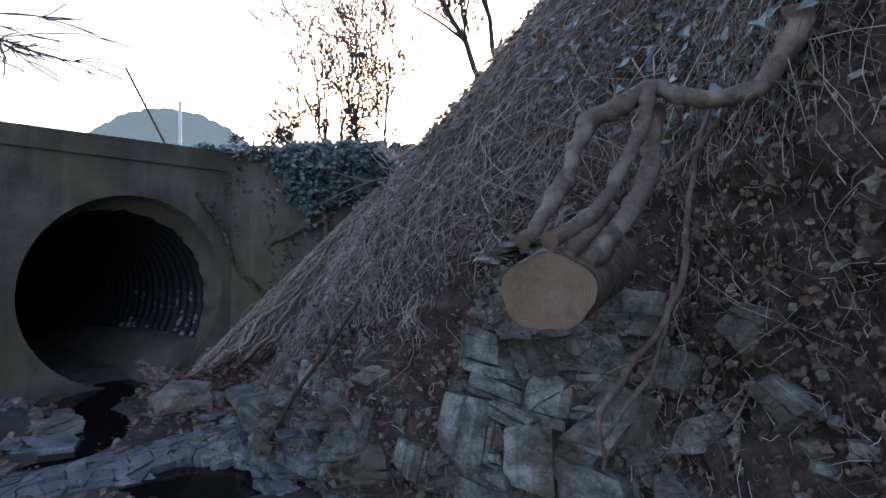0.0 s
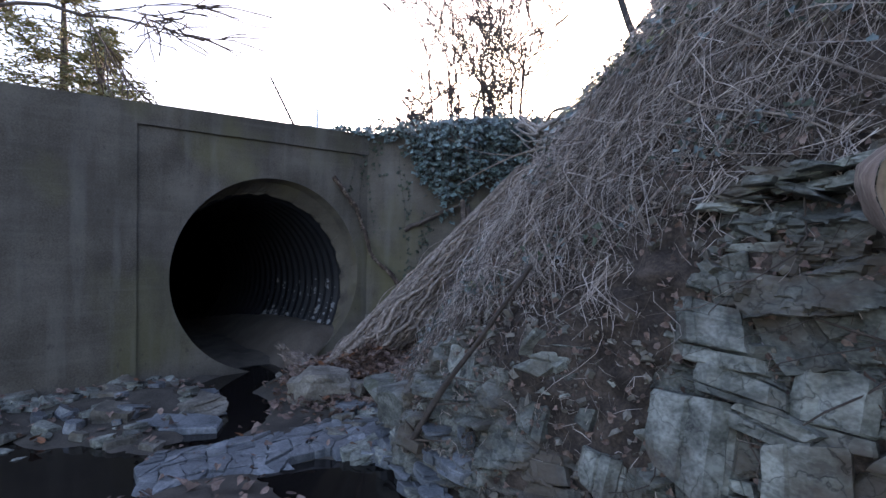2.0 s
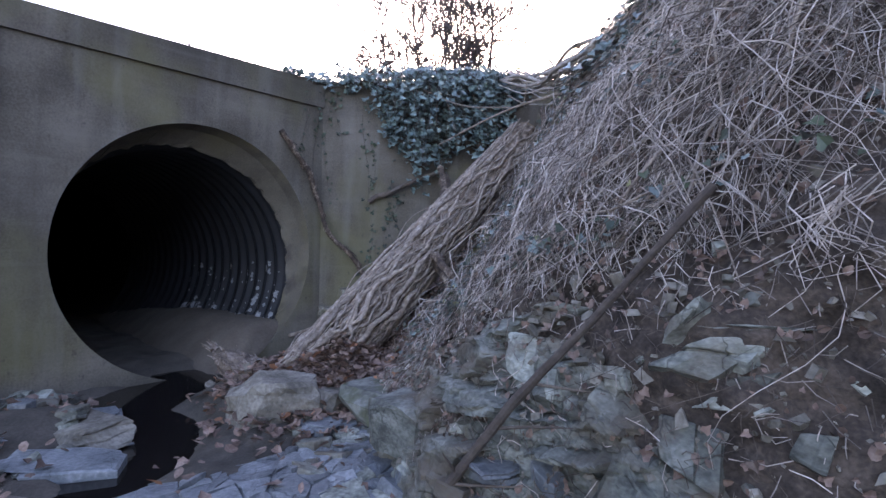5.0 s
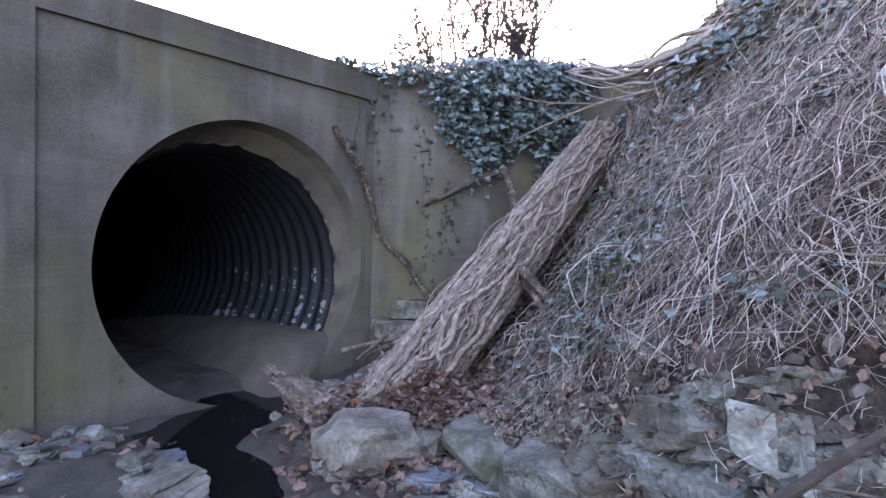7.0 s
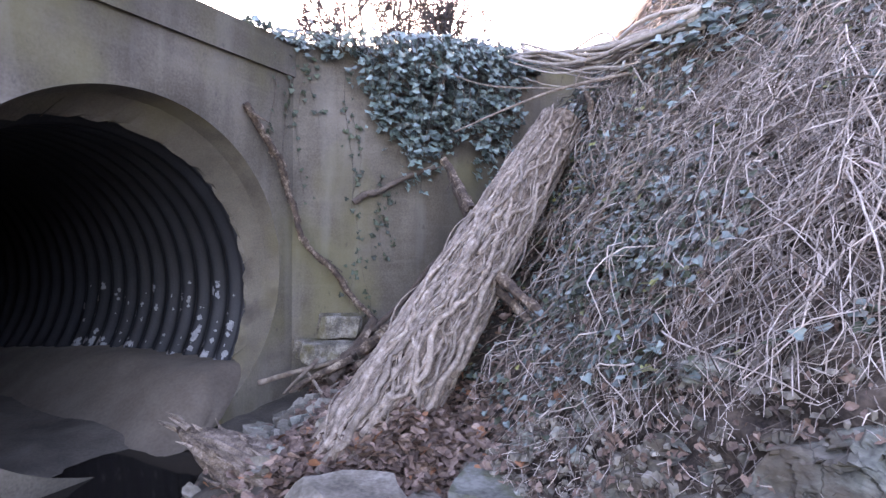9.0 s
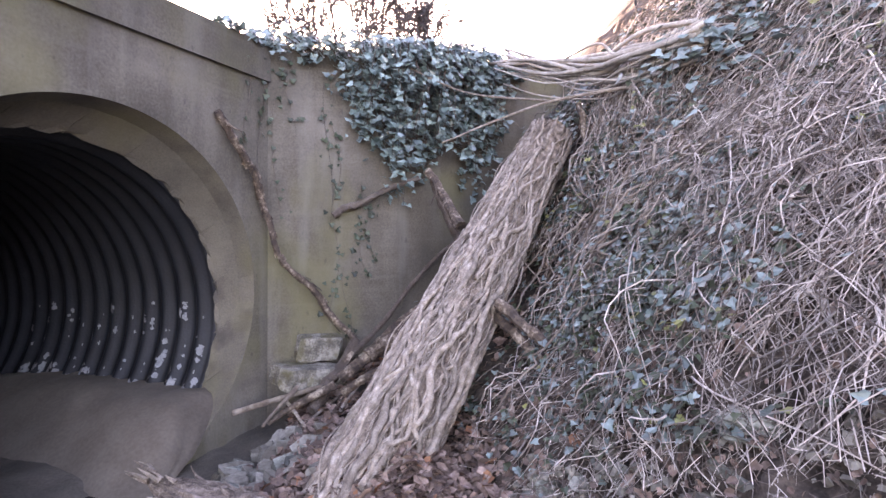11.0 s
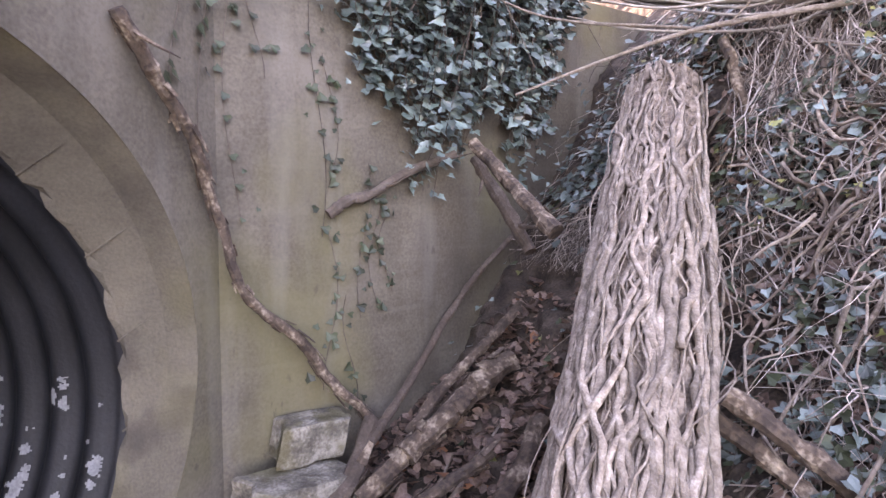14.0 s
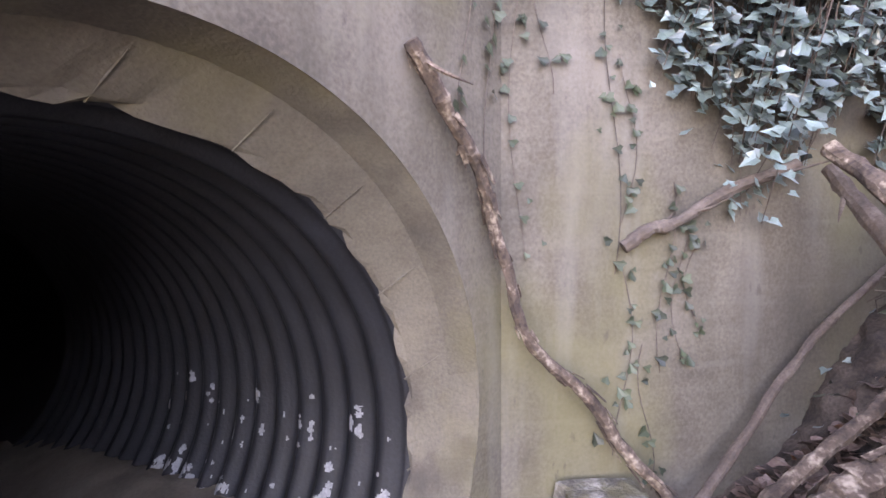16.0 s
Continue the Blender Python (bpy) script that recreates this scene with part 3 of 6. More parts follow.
# ---- things ----
def log_with_vines():
    foot, tip = Vector((-2.95, 6.42, 0.14)), Vector((-0.93, 8.33, 2.74))
    thing = base("log", foot, "leaning bark-covered log wrapped in pale dead vines", "log")
    d = (tip - foot).normalized()
    a = d.orthogonal().normalized()
    b = d.cross(a)
    rnd = random.Random(11)
    n, k = 200, 150
    verts = []
    rad = lambda t: 0.262 - 0.06 * t
    for i in range(n + 1):
        t = i / n
        for q in range(k):
            ang = 2 * math.pi * q / k
            c, e = math.cos(ang), math.sin(ang)
            twist = 0.25 * fbm(c * 2, e * 2, t * 5)
            furrow = abs(noise.noise(Vector((9 * math.cos(ang + twist), 9 * math.sin(ang + twist), t * 6)))) ** 0.7
            plate = noise.noise(Vector((22 * c, 22 * e, t * 26)))
            r = rad(t) * (0.97 + 0.06 * fbm(3 * c, 3 * e, t * 3) + 0.17 * (furrow - 0.3) + 0.035 * plate + 0.03 * noise.noise(Vector((5 * c, 5 * e, t * 40))))
            verts.append(foot + d * ((tip - foot).length * t) + (a * math.cos(ang) + b * math.sin(ang)) * r - thing.location)
    faces = [(i * k + q, i * k + (q + 1) % k, (i + 1) * k + (q + 1) % k, (i + 1) * k + q) for i in range(n) for q in range(k)]
    faces.append(tuple(range(k))[::-1])
    part("trunk", mesh("trunk", verts, faces, BARK, True), thing)
    cap = [foot + d * ((tip - foot).length + 0.004 + 0.03 * rnd.random()) + (a * math.cos(2 * math.pi * q / 24) + b * math.sin(2 * math.pi * q / 24)) * rad(1) * (0.9 + 0.12 * rnd.random()) - thing.location for q in range(24)]
    cap.append(foot + d * ((tip - foot).length + 0.05) - thing.location)
    part("broken_end", mesh("broken_end", cap + [verts[n * k + q * k // 24] for q in range(24)], [(q, (q + 1) % 24, 24) for q in range(24)] + [(25 + q, 25 + (q + 1) % 24, (q + 1) % 24, q) for q in range(24)], CUT), thing, "pale broken end grain")
    for i in range(190):
        h = Heap()
        ang = 2 * math.pi * rnd.random()
        t0 = 0.0 if rnd.random() < 0.6 else rnd.random() * 0.6
        t1 = min(1.0, t0 + 0.35 + 0.75 * rnd.random())
        r0 = 0.003 + 0.021 * rnd.random() ** 3.0
        tw = rnd.gauss(0, 0.45) if i % 5 else rnd.gauss(0, 1.8)
        ph, fr = rnd.random() * 6, 4 + 9 * rnd.random()
        pts, rr = [], []
        m = 44
        for j in range(m + 1):
            f = j / m
            t = t0 + (t1 - t0) * f
            an = ang + tw * f + 0.05 * math.sin(fr * t * 3 + ph) + 0.45 * fbm(t * 4.0, i * 3.7, 0) + 0.24 * fbm(t * 13, i * 1.3, 5) + 0.06 * fbm(t * 45, i * 2.1, 8)
            lift = r0 * 0.6 + 0.012 * (1 + math.sin(ph + t * 11)) * (i % 3 == 0)
            rr.append(r0 * (1.15 - 0.6 * f))
            pts.append(foot + d * ((tip - foot).length * t) + (a * math.cos(an) + b * math.sin(an)) * (rad(t) * 1.02 + lift) - thing.location)
        h.tube(pts, [q * (1 + 0.55 * fbm(j * 0.7, i * 1.1)) for j, q in enumerate(rr)], 7, True, 0.4, rnd)
        part("vine", h.mesh("vine", VINE, True), thing)
    for i in range(70):  # loose plates of bark
        t, ang = rnd.random() * 0.97, 2 * math.pi * rnd.random()
        L, W = rnd.uniform(0.05, 0.16), rnd.uniform(0.012, 0.03)
        o = a * math.cos(ang) + b * math.sin(ang)
        w = d.cross(o) * W
        p = foot + d * ((tip - foot).length * t) + o * rad(t) * 1.035 - thing.location
        q = p + d * L + o * rnd.uniform(0, 0.02)
        h = Heap()
        h.add([p - w, p + w, q + w * 0.6, q - w * 0.5] + [v + o * 0.007 for v in (p - w * 0.8, p + w * 0.8, q + w * 0.4, q - w * 0.4)], [(0, 1, 2, 3), (4, 7, 6, 5), (0, 4, 5, 1), (1, 5, 6, 2), (2, 6, 7, 3), (3, 7, 4, 0)])
        part("bark_plate", h.mesh("bark_plate", BARK), thing)
    for i in range(16):  # loose vines that stand off the bark
        ang, t0 = 2 * math.pi * rnd.random(), rnd.random() * 0.7
        pts, ph, tw = [], rnd.random() * 6, rnd.gauss(0, 1.2)
        for j in range(15):
            f = j / 14
            t = min(1.02, t0 + 0.3 * f)
            an = ang + tw * f
            pts.append(foot + d * ((tip - foot).length * t) + (a * math.cos(an) + b * math.sin(an)) * (rad(t) + 0.01 + 0.09 * math.sin(math.pi * f) * abs(math.sin(ph + 5 * f))) - thing.location)
        h = Heap()
        r = rnd.uniform(0.003, 0.007)
        h.tube(pts, [r * (1.1 - 0.5 * j / 14) for j in range(15)], 5, True, 0.2, rnd)
        part("vine", h.mesh("vine", VINE, True), thing)
    # frayed splinters and stubs at the top
    for i in range(7):
        an = 2 * math.pi * i / 7 + rnd.random()
        p = tip + (a * math.cos(an) + b * math.sin(an)) * 0.19
        h = Heap()
        h.tube([p - d * 0.35 - thing.location, p - d * 0.1 - thing.location, p + d * (0.03 + 0.09 * rnd.random()) + (a * math.cos(an) + b * math.sin(an)) * 0.02 - thing.location], [0.02, 0.02, 0.006], 6, True, 0.3, rnd)
        part("splinter", h.mesh("splinter", VINE), thing)


def branch(name, pts, radii, label, category="branch", material=None, twigs=0, seed=0, sides=10, lump=0.18, peel=0):
    """A crooked dead branch, thick to thin, with side twigs and strips of loose bark as parts."""
    material = material or BRANCH
    rnd = random.Random(seed)
    thing = base(name, pts[0], label, category)
    line = curve_through(pts, 9)
    m = len(line)
    rr = [float(np.interp(i / (m - 1) * (len(radii) - 1), range(len(radii)), radii)) for i in range(m)]
    line = [p + Vector((fbm(p.x * 4, p.y * 4, p.z * 4 + seed), fbm(p.y * 4, p.z * 4, p.x * 4 - seed), 0)) * rr[i] * 0.5 for i, p in enumerate(line)]
    h = Heap()
    h.tube([p - thing.location for p in line], [q * (1 + 0.22 * fbm(i * 0.5, seed * 1.7)) for i, q in enumerate(rr)], sides, True, lump, rnd)
    part("stem", h.mesh("stem", material, False), thing)
    for k in range(twigs):
        i = rnd.randrange(2, m - 1)
        dirn = (line[i] - line[i - 1]).normalized()
        out = (dirn.orthogonal().normalized() * (rnd.random() - 0.5) + dirn.cross(dirn.orthogonal()) * (rnd.random() - 0.5) + dirn * 0.4).normalized()
        L = 0.1 + 0.35 * rnd.random()
        q = line[i]
        g = Heap()
        g.tube([q - thing.location, q + out * L * 0.5 - thing.location, q + out * L + Vector((0, 0, 0.05 * (rnd.random() - 0.3))) - thing.location], [rr[i] * 0.4, rr[i] * 0.28, 0.002], 5)
        part("twig", g.mesh("twig", material), thing)
    for k in range(peel):
        i = rnd.randrange(1, m - 2)
        dirn = (line[i + 1] - line[i]).normalized()
        o = (Matrix.Rotation(rnd.random() * 6.3, 3, dirn) @ dirn.orthogonal().normalized())
        g = Heap()
        w = dirn.cross(o) * rr[i] * (0.35 + 0.4 * rnd.random())
        p0 = line[i] + o * rr[i] * 1.06 - thing.location
        L = 0.04 + 0.10 * rnd.random()
        tip = p0 + dirn * L + o * (0.004 + 0.012 * rnd.random())
        g.add([p0 - w, p0 + w, tip + w * 0.6, tip - w * 0.4, p0 - w + o * 0.004, p0 + w + o * 0.004, tip + w * 0.6 + o * 0.004, tip - w * 0.4 + o * 0.004], [(0, 1, 2, 3), (4, 7, 6, 5), (0, 4, 5, 1), (1, 5, 6, 2), (2, 6, 7, 3), (3, 7, 4, 0)])
        part("bark_strip", g.mesh("bark_strip", BRANCH), thing)
    return thing


def rock_mesh(name, size, seed, material, cuts=9, bevel=0.02, rugged=1.0):
    """An angular stone: a block cut by random planes, its edges worn."""
    rnd = random.Random(seed)
    bm = bmesh.new()
    bmesh.ops.create_cube(bm, size=1.0)
    for v in bm.verts:
        v.co = Vector((v.co.x * size[0], v.co.y * size[1], v.co.z * size[2])) * (0.9 + 0.2 * rnd.random())
    for i in range(cuts):
        n = Vector((rnd.gauss(0, 1), rnd.gauss(0, 1), rnd.gauss(0, 0.55))).normalized()
        sup = abs(n.x) * size[0] / 2 + abs(n.y) * size[1] / 2 + abs(n.z) * size[2] / 2
        geom = bm.verts[:] + bm.edges[:] + bm.faces[:]
        res = bmesh.ops.bisect_plane(bm, geom=geom, plane_co=n * sup * (0.62 + 0.25 * rnd.random()), plane_no=n, clear_outer=True)
        edges = [e for e in res["geom_cut"] if isinstance(e, bmesh.types.BMEdge)]
        if edges:
            bmesh.ops.contextual_create(bm, geom=edges)
    if bevel:
        bmesh.ops.triangulate(bm, faces=bm.faces[:])
        bmesh.ops.triangulate(bm, faces=bm.faces[:])
        bmesh.ops.subdivide_edges(bm, edges=[e for e in bm.edges if e.calc_length() > 0.22 * max(size)], cuts=2, use_grid_fill=True)
        bmesh.ops.triangulate(bm, faces=bm.faces[:])
        bm.normal_update()
        k = max(size)
        for v in bm.verts:
            c = v.co / k
            v.co += v.normal * k * rugged * (0.035 * fbm(c.x * 3 + seed, c.y * 3, c.z * 3, 4) + 0.02 * noise.noise(Vector((c.x * 1.5, c.y * 1.5 + seed, c.z * 9 * k / size[2]))))
    bmesh.ops.recalc_face_normals(bm, faces=bm.faces[:])
    me = bpy.data.meshes.new(name)
    bm.to_mesh(me)
    bm.free()
    me.materials.append(material)
    return me



def shale_mesh(name, seed, material, layers=4):
    """A unit block of shale: ragged plates stacked a little out of line."""
    rnd = random.Random(seed)
    h = Heap()
    cuts = sorted([0.0, 1.0] + [rnd.random() for _ in range(layers - 1)])
    for i in range(layers):
        z0, z1 = cuts[i] - 0.5, cuts[i + 1] - 0.5 + 0.01
        n = rnd.randint(8, 11)
        cx, cy, turn = rnd.gauss(0, 0.05), rnd.gauss(0, 0.05), rnd.random() * 6.28
        w = rnd.uniform(0.82, 1.0)
        out = []
        for k in range(n):
            g = turn + 2 * math.pi * (k + rnd.uniform(-0.3, 0.3)) / n
            c, s = math.cos(g), math.sin(g)
            q = 0.5 * w / max(abs(c), abs(s)) * rnd.uniform(0.72, 1.0)
            out.append((cx + c * q, cy + s * q))
        sl = Vector((rnd.gauss(0, 0.05), rnd.gauss(0, 0.05), 0))
        at = lambda x, y, z, f: Vector((cx + (x - cx) * f, cy + (y - cy) * f, z + sl.x * x + sl.y * y))
        t = z1 - z0
        rings = [[at(x, y, z0, 0.93) for x, y in out], [at(x, y, z0 + t * 0.12, 1.0) for x, y in out], [at(x, y, z0 + t * 0.5, rnd.uniform(0.97, 1.03)) for x, y in out], [at(x, y, z1 - t * 0.1, 0.985) for x, y in out], [at(x, y, z1, 0.92) for x, y in out]]
        rings[2] = [v + Vector((rnd.gauss(0, 0.015), rnd.gauss(0, 0.015), rnd.gauss(0, t * 0.08))) for v in rings[2]]
        vs = [v for r in rings for v in r] + [at(cx, cy, z1 + rnd.gauss(0, 0.015), 1)]
        fs = [(r * n + k, r * n + (k + 1) % n, (r + 1) * n + (k + 1) % n, (r + 1) * n + k) for r in range(4) for k in range(n)]
        fs += [(4 * n + k, 4 * n + (k + 1) % n, 5 * n) for k in range(n)] + [tuple(range(n))[::-1]]
        h.add(vs, fs)
    return h.mesh(name, material)


def block_mesh(name, seed, material, layers=3, wedge=1.0):
    """A unit block of bedded rock: straight-sided plates with broken corners, stacked nearly flush."""
    rnd = random.Random(seed)
    h = Heap()
    cuts = [0.0] + sorted(rnd.uniform(0.15, 0.85) for _ in range(layers - 1)) + [1.0]
    skew = rnd.gauss(0, 0.10)
    for i in range(layers):
        z0, z1 = cuts[i] - 0.5, cuts[i + 1] - 0.5
        fx, fy = rnd.uniform(0.86, 1.0), rnd.uniform(0.88, 1.0)
        ox, oy = rnd.gauss(0, 0.03), rnd.gauss(0, 0.03)
        out = []
        corners = [(-0.5, -0.5), (0.5, -0.5), (0.5, 0.5), (-0.5, 0.5)]
        for c in range(4):
            (ax, ay), (bx, by) = corners[c], corners[(c + 1) % 4]
            chip = rnd.uniform(0.03, 0.36)
            marks = [chip] + sorted(rnd.uniform(0.28, 0.72) for _ in range(rnd.randint(1, 3))) + [1 - rnd.uniform(0.02, 0.22)]
            nx, ny = (ay - by), (bx - ax)
            for m in marks:
                dent = rnd.uniform(-0.02, 0.085)
                out.append((ox + fx * (ax + (bx - ax) * m + nx * dent) + skew * (ay + (by - ay) * m), oy + fy * (ay + (by - ay) * m + ny * dent)))
        n, t = len(out), z1 - z0
        tx, ty = rnd.gauss(0, 0.05), rnd.gauss(0, 0.05)
        def at(x, y, z, f):
            return Vector((x * f, y * f, z + tx * x + ty * y))
        rings = []
        for f, q in ((0.955, 0.0), (0.99, 0.07), (1.0, 0.3), (0.985, 0.62), (0.98, 0.93), (0.93, 1.0)):
            rings.append([at(x, y, z0 + t * q, f * rnd.uniform(0.985, 1.012)) + Vector((0, 0, rnd.gauss(0, 0.012 * t))) for x, y in out])
        inner = [at(x * 0.5, y * 0.5, z1 + rnd.gauss(0, 0.02 * t), 1) for x, y in out]
        vs = [v for r in rings for v in r] + inner + [at(ox, oy, z1 + rnd.gauss(0, 0.02), 1)]
        k = len(rings)
        fs = [(r * n + m, r * n + (m + 1) % n, (r + 1) * n + (m + 1) % n, (r + 1) * n + m) for r in range(k) for m in range(n)]
        fs += [(k * n + m, k * n + (m + 1) % n, (k + 1) * n) for m in range(n)] + [tuple(range(n))[::-1]]
        h.add(vs, fs)
    wx, wy, sx, sy = rnd.uniform(-0.55, 0.55), rnd.uniform(-0.3, 0.3), rnd.gauss(0, 0.22), rnd.gauss(0, 0.12)
    wx, wy, sx, sy = wx * wedge, wy * wedge, sx * wedge, sy * wedge
    for v in h.v:
        x, y, z = v
        v.z = z * (1 + wx * x + wy * y) + 0.03 * noise.noise(Vector((x * 3, y * 3, seed)))
        v.x = x * (1 - 0.25 * wy * z) + sx * z + 0.03 * noise.noise(Vector((y * 4, z * 4, seed + 5)))
        v.y = y + sy * z + 0.04 * noise.noise(Vector((x * 3, z * 3, seed + 9)))
    return h.mesh(name, material)


def surf_z(x, y):
    """Height of whatever lies on top there: the bed, the debris heap or the bank."""
    xs = [float(np.interp(y, STATIONS, [BANK[s][k] for s in STATIONS])) for k in range(len(LEVELS))]
    top = float(np.interp(x, xs, LEVELS)) if x > xs[0] else -1
    return max(ground_z(x, y), top)


def stick(a, b, r0, r1, label, seed, material=None, twigs=0, bend=0.04, peel=0, name="stick", category="stick"):
    a, b = Vector(a), Vector(b)
    rnd = random.Random(seed)
    off = Vector((rnd.random() - 0.5, rnd.random() - 0.5, rnd.random() * 0.6)) * bend * 2 * (b - a).length
    return branch(name, [a, a.lerp(b, 0.33) + off * 0.8, a.lerp(b, 0.7) + off * 0.3, b], [r0, r0 * 0.95, r1 * 1.05, r1], label, category, material, twigs, seed, 9, 0.2, peel)


# -- the corner by the wall --
log_with_vines()
branch("broken_branch", [(-3.82, 8.17, 2.77), (-3.73, 8.28, 2.58), (-3.58, 8.47, 2.30), (-3.48, 8.58, 1.95), (-3.37, 8.62, 1.57), (-3.10, 8.70, 1.30), (-2.93, 8.75, 1.04), (-2.69, 8.74, 0.79)],
       [0.029, 0.033, 0.027, 0.026, 0.025, 0.031, 0.03, 0.027], "dead branch with peeling bark propped against the concrete wall", seed=3, twigs=2, peel=44)
branch("forked_branch", [(-3.09, 8.13, 0.34), (-2.98, 8.32, 0.45), (-2.90, 8.45, 0.55), (-2.70, 8.70, 0.80)], [0.05, 0.055, 0.05, 0.045], "dark forked dead branch standing in the leaf litter", seed=5, material=DARK_BARK, twigs=1, peel=8)
branch("vine_stem", [(-2.72, 8.60, 0.70), (-2.57, 8.72, 0.82), (-2.40, 8.82, 0.97), (-2.07, 8.99, 1.35), (-1.72, 9.13, 1.66), (-1.40, 9.26, 1.89), (-1.09, 9.33, 2.18)], [0.03, 0.027, 0.024, 0.02, 0.016], "brown woody vine arching along the wing wall", "vine", DARK_BARK, 0, 6)
branch("wall_branch", [(-2.90, 8.83, 1.98), (-2.78, 8.85, 2.07), (-2.66, 8.88, 2.10), (-2.37, 8.95, 2.26), (-2.05, 8.98, 2.38)], [0.03, 0.035, 0.028, 0.03, 0.028], "crooked dark branch lying against the wall under ivy", seed=8, material=TWIG, twigs=5)
branch("sawn_branch", [(-1.98, 8.86, 2.44), (-1.88, 8.50, 2.16), (-1.84, 8.12, 1.89)], [0.04, 0.048, 0.045], "grey weathered branch hanging out of the ivy", seed=9, twigs=0, peel=4)
branch("dark_branch", [(-1.92, 8.98, 2.36), (-1.84, 8.76, 2.10), (-1.76, 8.52, 1.76)], [0.035, 0.045, 0.04], "dark brown branch hanging beside the grey one", seed=10, material=DARK_BARK, twigs=2)
branch("dead_vine", [(-1.96, 8.35, 2.64), (-1.50, 8.1, 2.83), (-1.12, 7.9, 2.96), (-0.77, 7.6, 3.0), (-0.45, 7.2, 3.0)], [0.007, 0.01, 0.013, 0.015, 0.016], "long bare pale vine stretching from bank to ivy", "vine", VINE, 2, 21)
branch("dead_vine", [(-2.3, 8.75, 3.45), (-1.7, 8.5, 3.15), (-1.12, 7.95, 2.98)], [0.005, 0.007, 0.01], "thin bare vine crossing in front of the ivy", "vine", VINE, 3, 22)
FALLEN = "fallen dead stick lying on the leaf litter"
stick((-2.86, 8.28, 0.56), (-1.88, 8.52, 1.12), 0.05, 0.042, FALLEN, 31, peel=8)
stick((-2.55, 8.45, 0.78), (-1.75, 8.72, 1.36), 0.035, 0.03, FALLEN, 32)
stick((-2.84, 7.98, 0.52), (-2.25, 8.02, 0.82), 0.034, 0.03, FALLEN, 33, peel=4)
stick((-2.62, 8.28, 0.74), (-1.92, 8.45, 1.14), 0.062, 0.07, "thick rotten stick with split bark on the litter", 34, peel=10)
stick((-2.45, 7.70, 0.55), (-1.98, 7.98, 0.96), 0.05, 0.045, FALLEN, 35)
stick((-2.40, 7.52, 0.5), (-2.0, 7.75, 0.86), 0.04, 0.035, FALLEN, 36)
stick((-3.72, 8.33, 0.30), (-3.0, 8.28, 0.50), 0.025, 0.02, FALLEN, 37, material=ROOT)
stick((-3.42, 8.02, 0.30), (-2.9, 8.22, 0.52), 0.022, 0.035, FALLEN, 38)
stick((-3.46, 7.95, 0.30), (-3.2, 8.25, 0.52), 0.012, 0.02, FALLEN, 39, material=ROOT)
stick((-3.30, 8.30, 0.38), (-3.13, 7.75, 0.36), 0.015, 0.012, FALLEN, 40, material=VINE)
for _i in range(16):
    _r = random.Random(400 + _i)
    _x, _y, _g = _r.uniform(-3.45, -2.3), _r.uniform(7.5, 8.6), _r.uniform(0.2, 1.2)
    _L = _r.uniform(0.2, 0.55)
    _p, _q = (_x, _y), (_x + _L * math.cos(_g), _y + _L * math.sin(_g))
    stick((*_p, surf_z(*_p) + 0.05), (*_q, surf_z(*_q) + 0.06), _r.uniform(0.006, 0.018), _r.uniform(0.004, 0.012), "short dead twig lying on the leaf litter", 400 + _i, material=(ROOT, VINE, BRANCH)[_i % 3], name="dead_twig", category="twig")
stick((-1.86, 7.06, 1.36), (-1.50, 6.72, 1.02), 0.04, 0.036, "broken grey stick end lying on the bank", 41)
stick((-1.84, 7.14, 1.26), (-1.60, 6.80, 0.98), 0.034, 0.03, "broken grey stick end lying on the bank", 42)
stick((-1.55, 4.58, 0.24), (-0.60, 3.90, 1.68), 0.024, 0.014, "long dark stick leaning on the rock face", 43, material=TWIG, twigs=4, bend=0.02)
stick((-0.2, 6.9, 3.15), (0.35, 6.6, 3.35), 0.05, 0.045, "brown broken branch among ivy on the bank", 44, material=ROOT)
stick((-0.75, 7.9, 2.55), (-0.78, 8.05, 3.0), 0.03, 0.028, "grey upright stub beside the leaning log", 45)


def concrete_block(at, size, turn, seed, layers, label):
    ob = new("concrete_block", block_mesh("concrete_block", seed, BLOCK, layers, 0.15))
    ob.matrix_world = Matrix.Translation(at) @ pose(0, 0, 0, 4, 3, turn) @ Matrix.Diagonal((*size, 1))
    tagged(ob, label, "block")


concrete_block((-3.03, 8.70, 0.75), (0.42, 0.26, 0.21), 17, 703, 1, "rough broken concrete block against the wing wall")
concrete_block((-3.10, 8.52, 0.53), (0.62, 0.36, 0.19), 20, 711, 1, "flat broken concrete slab below the block")

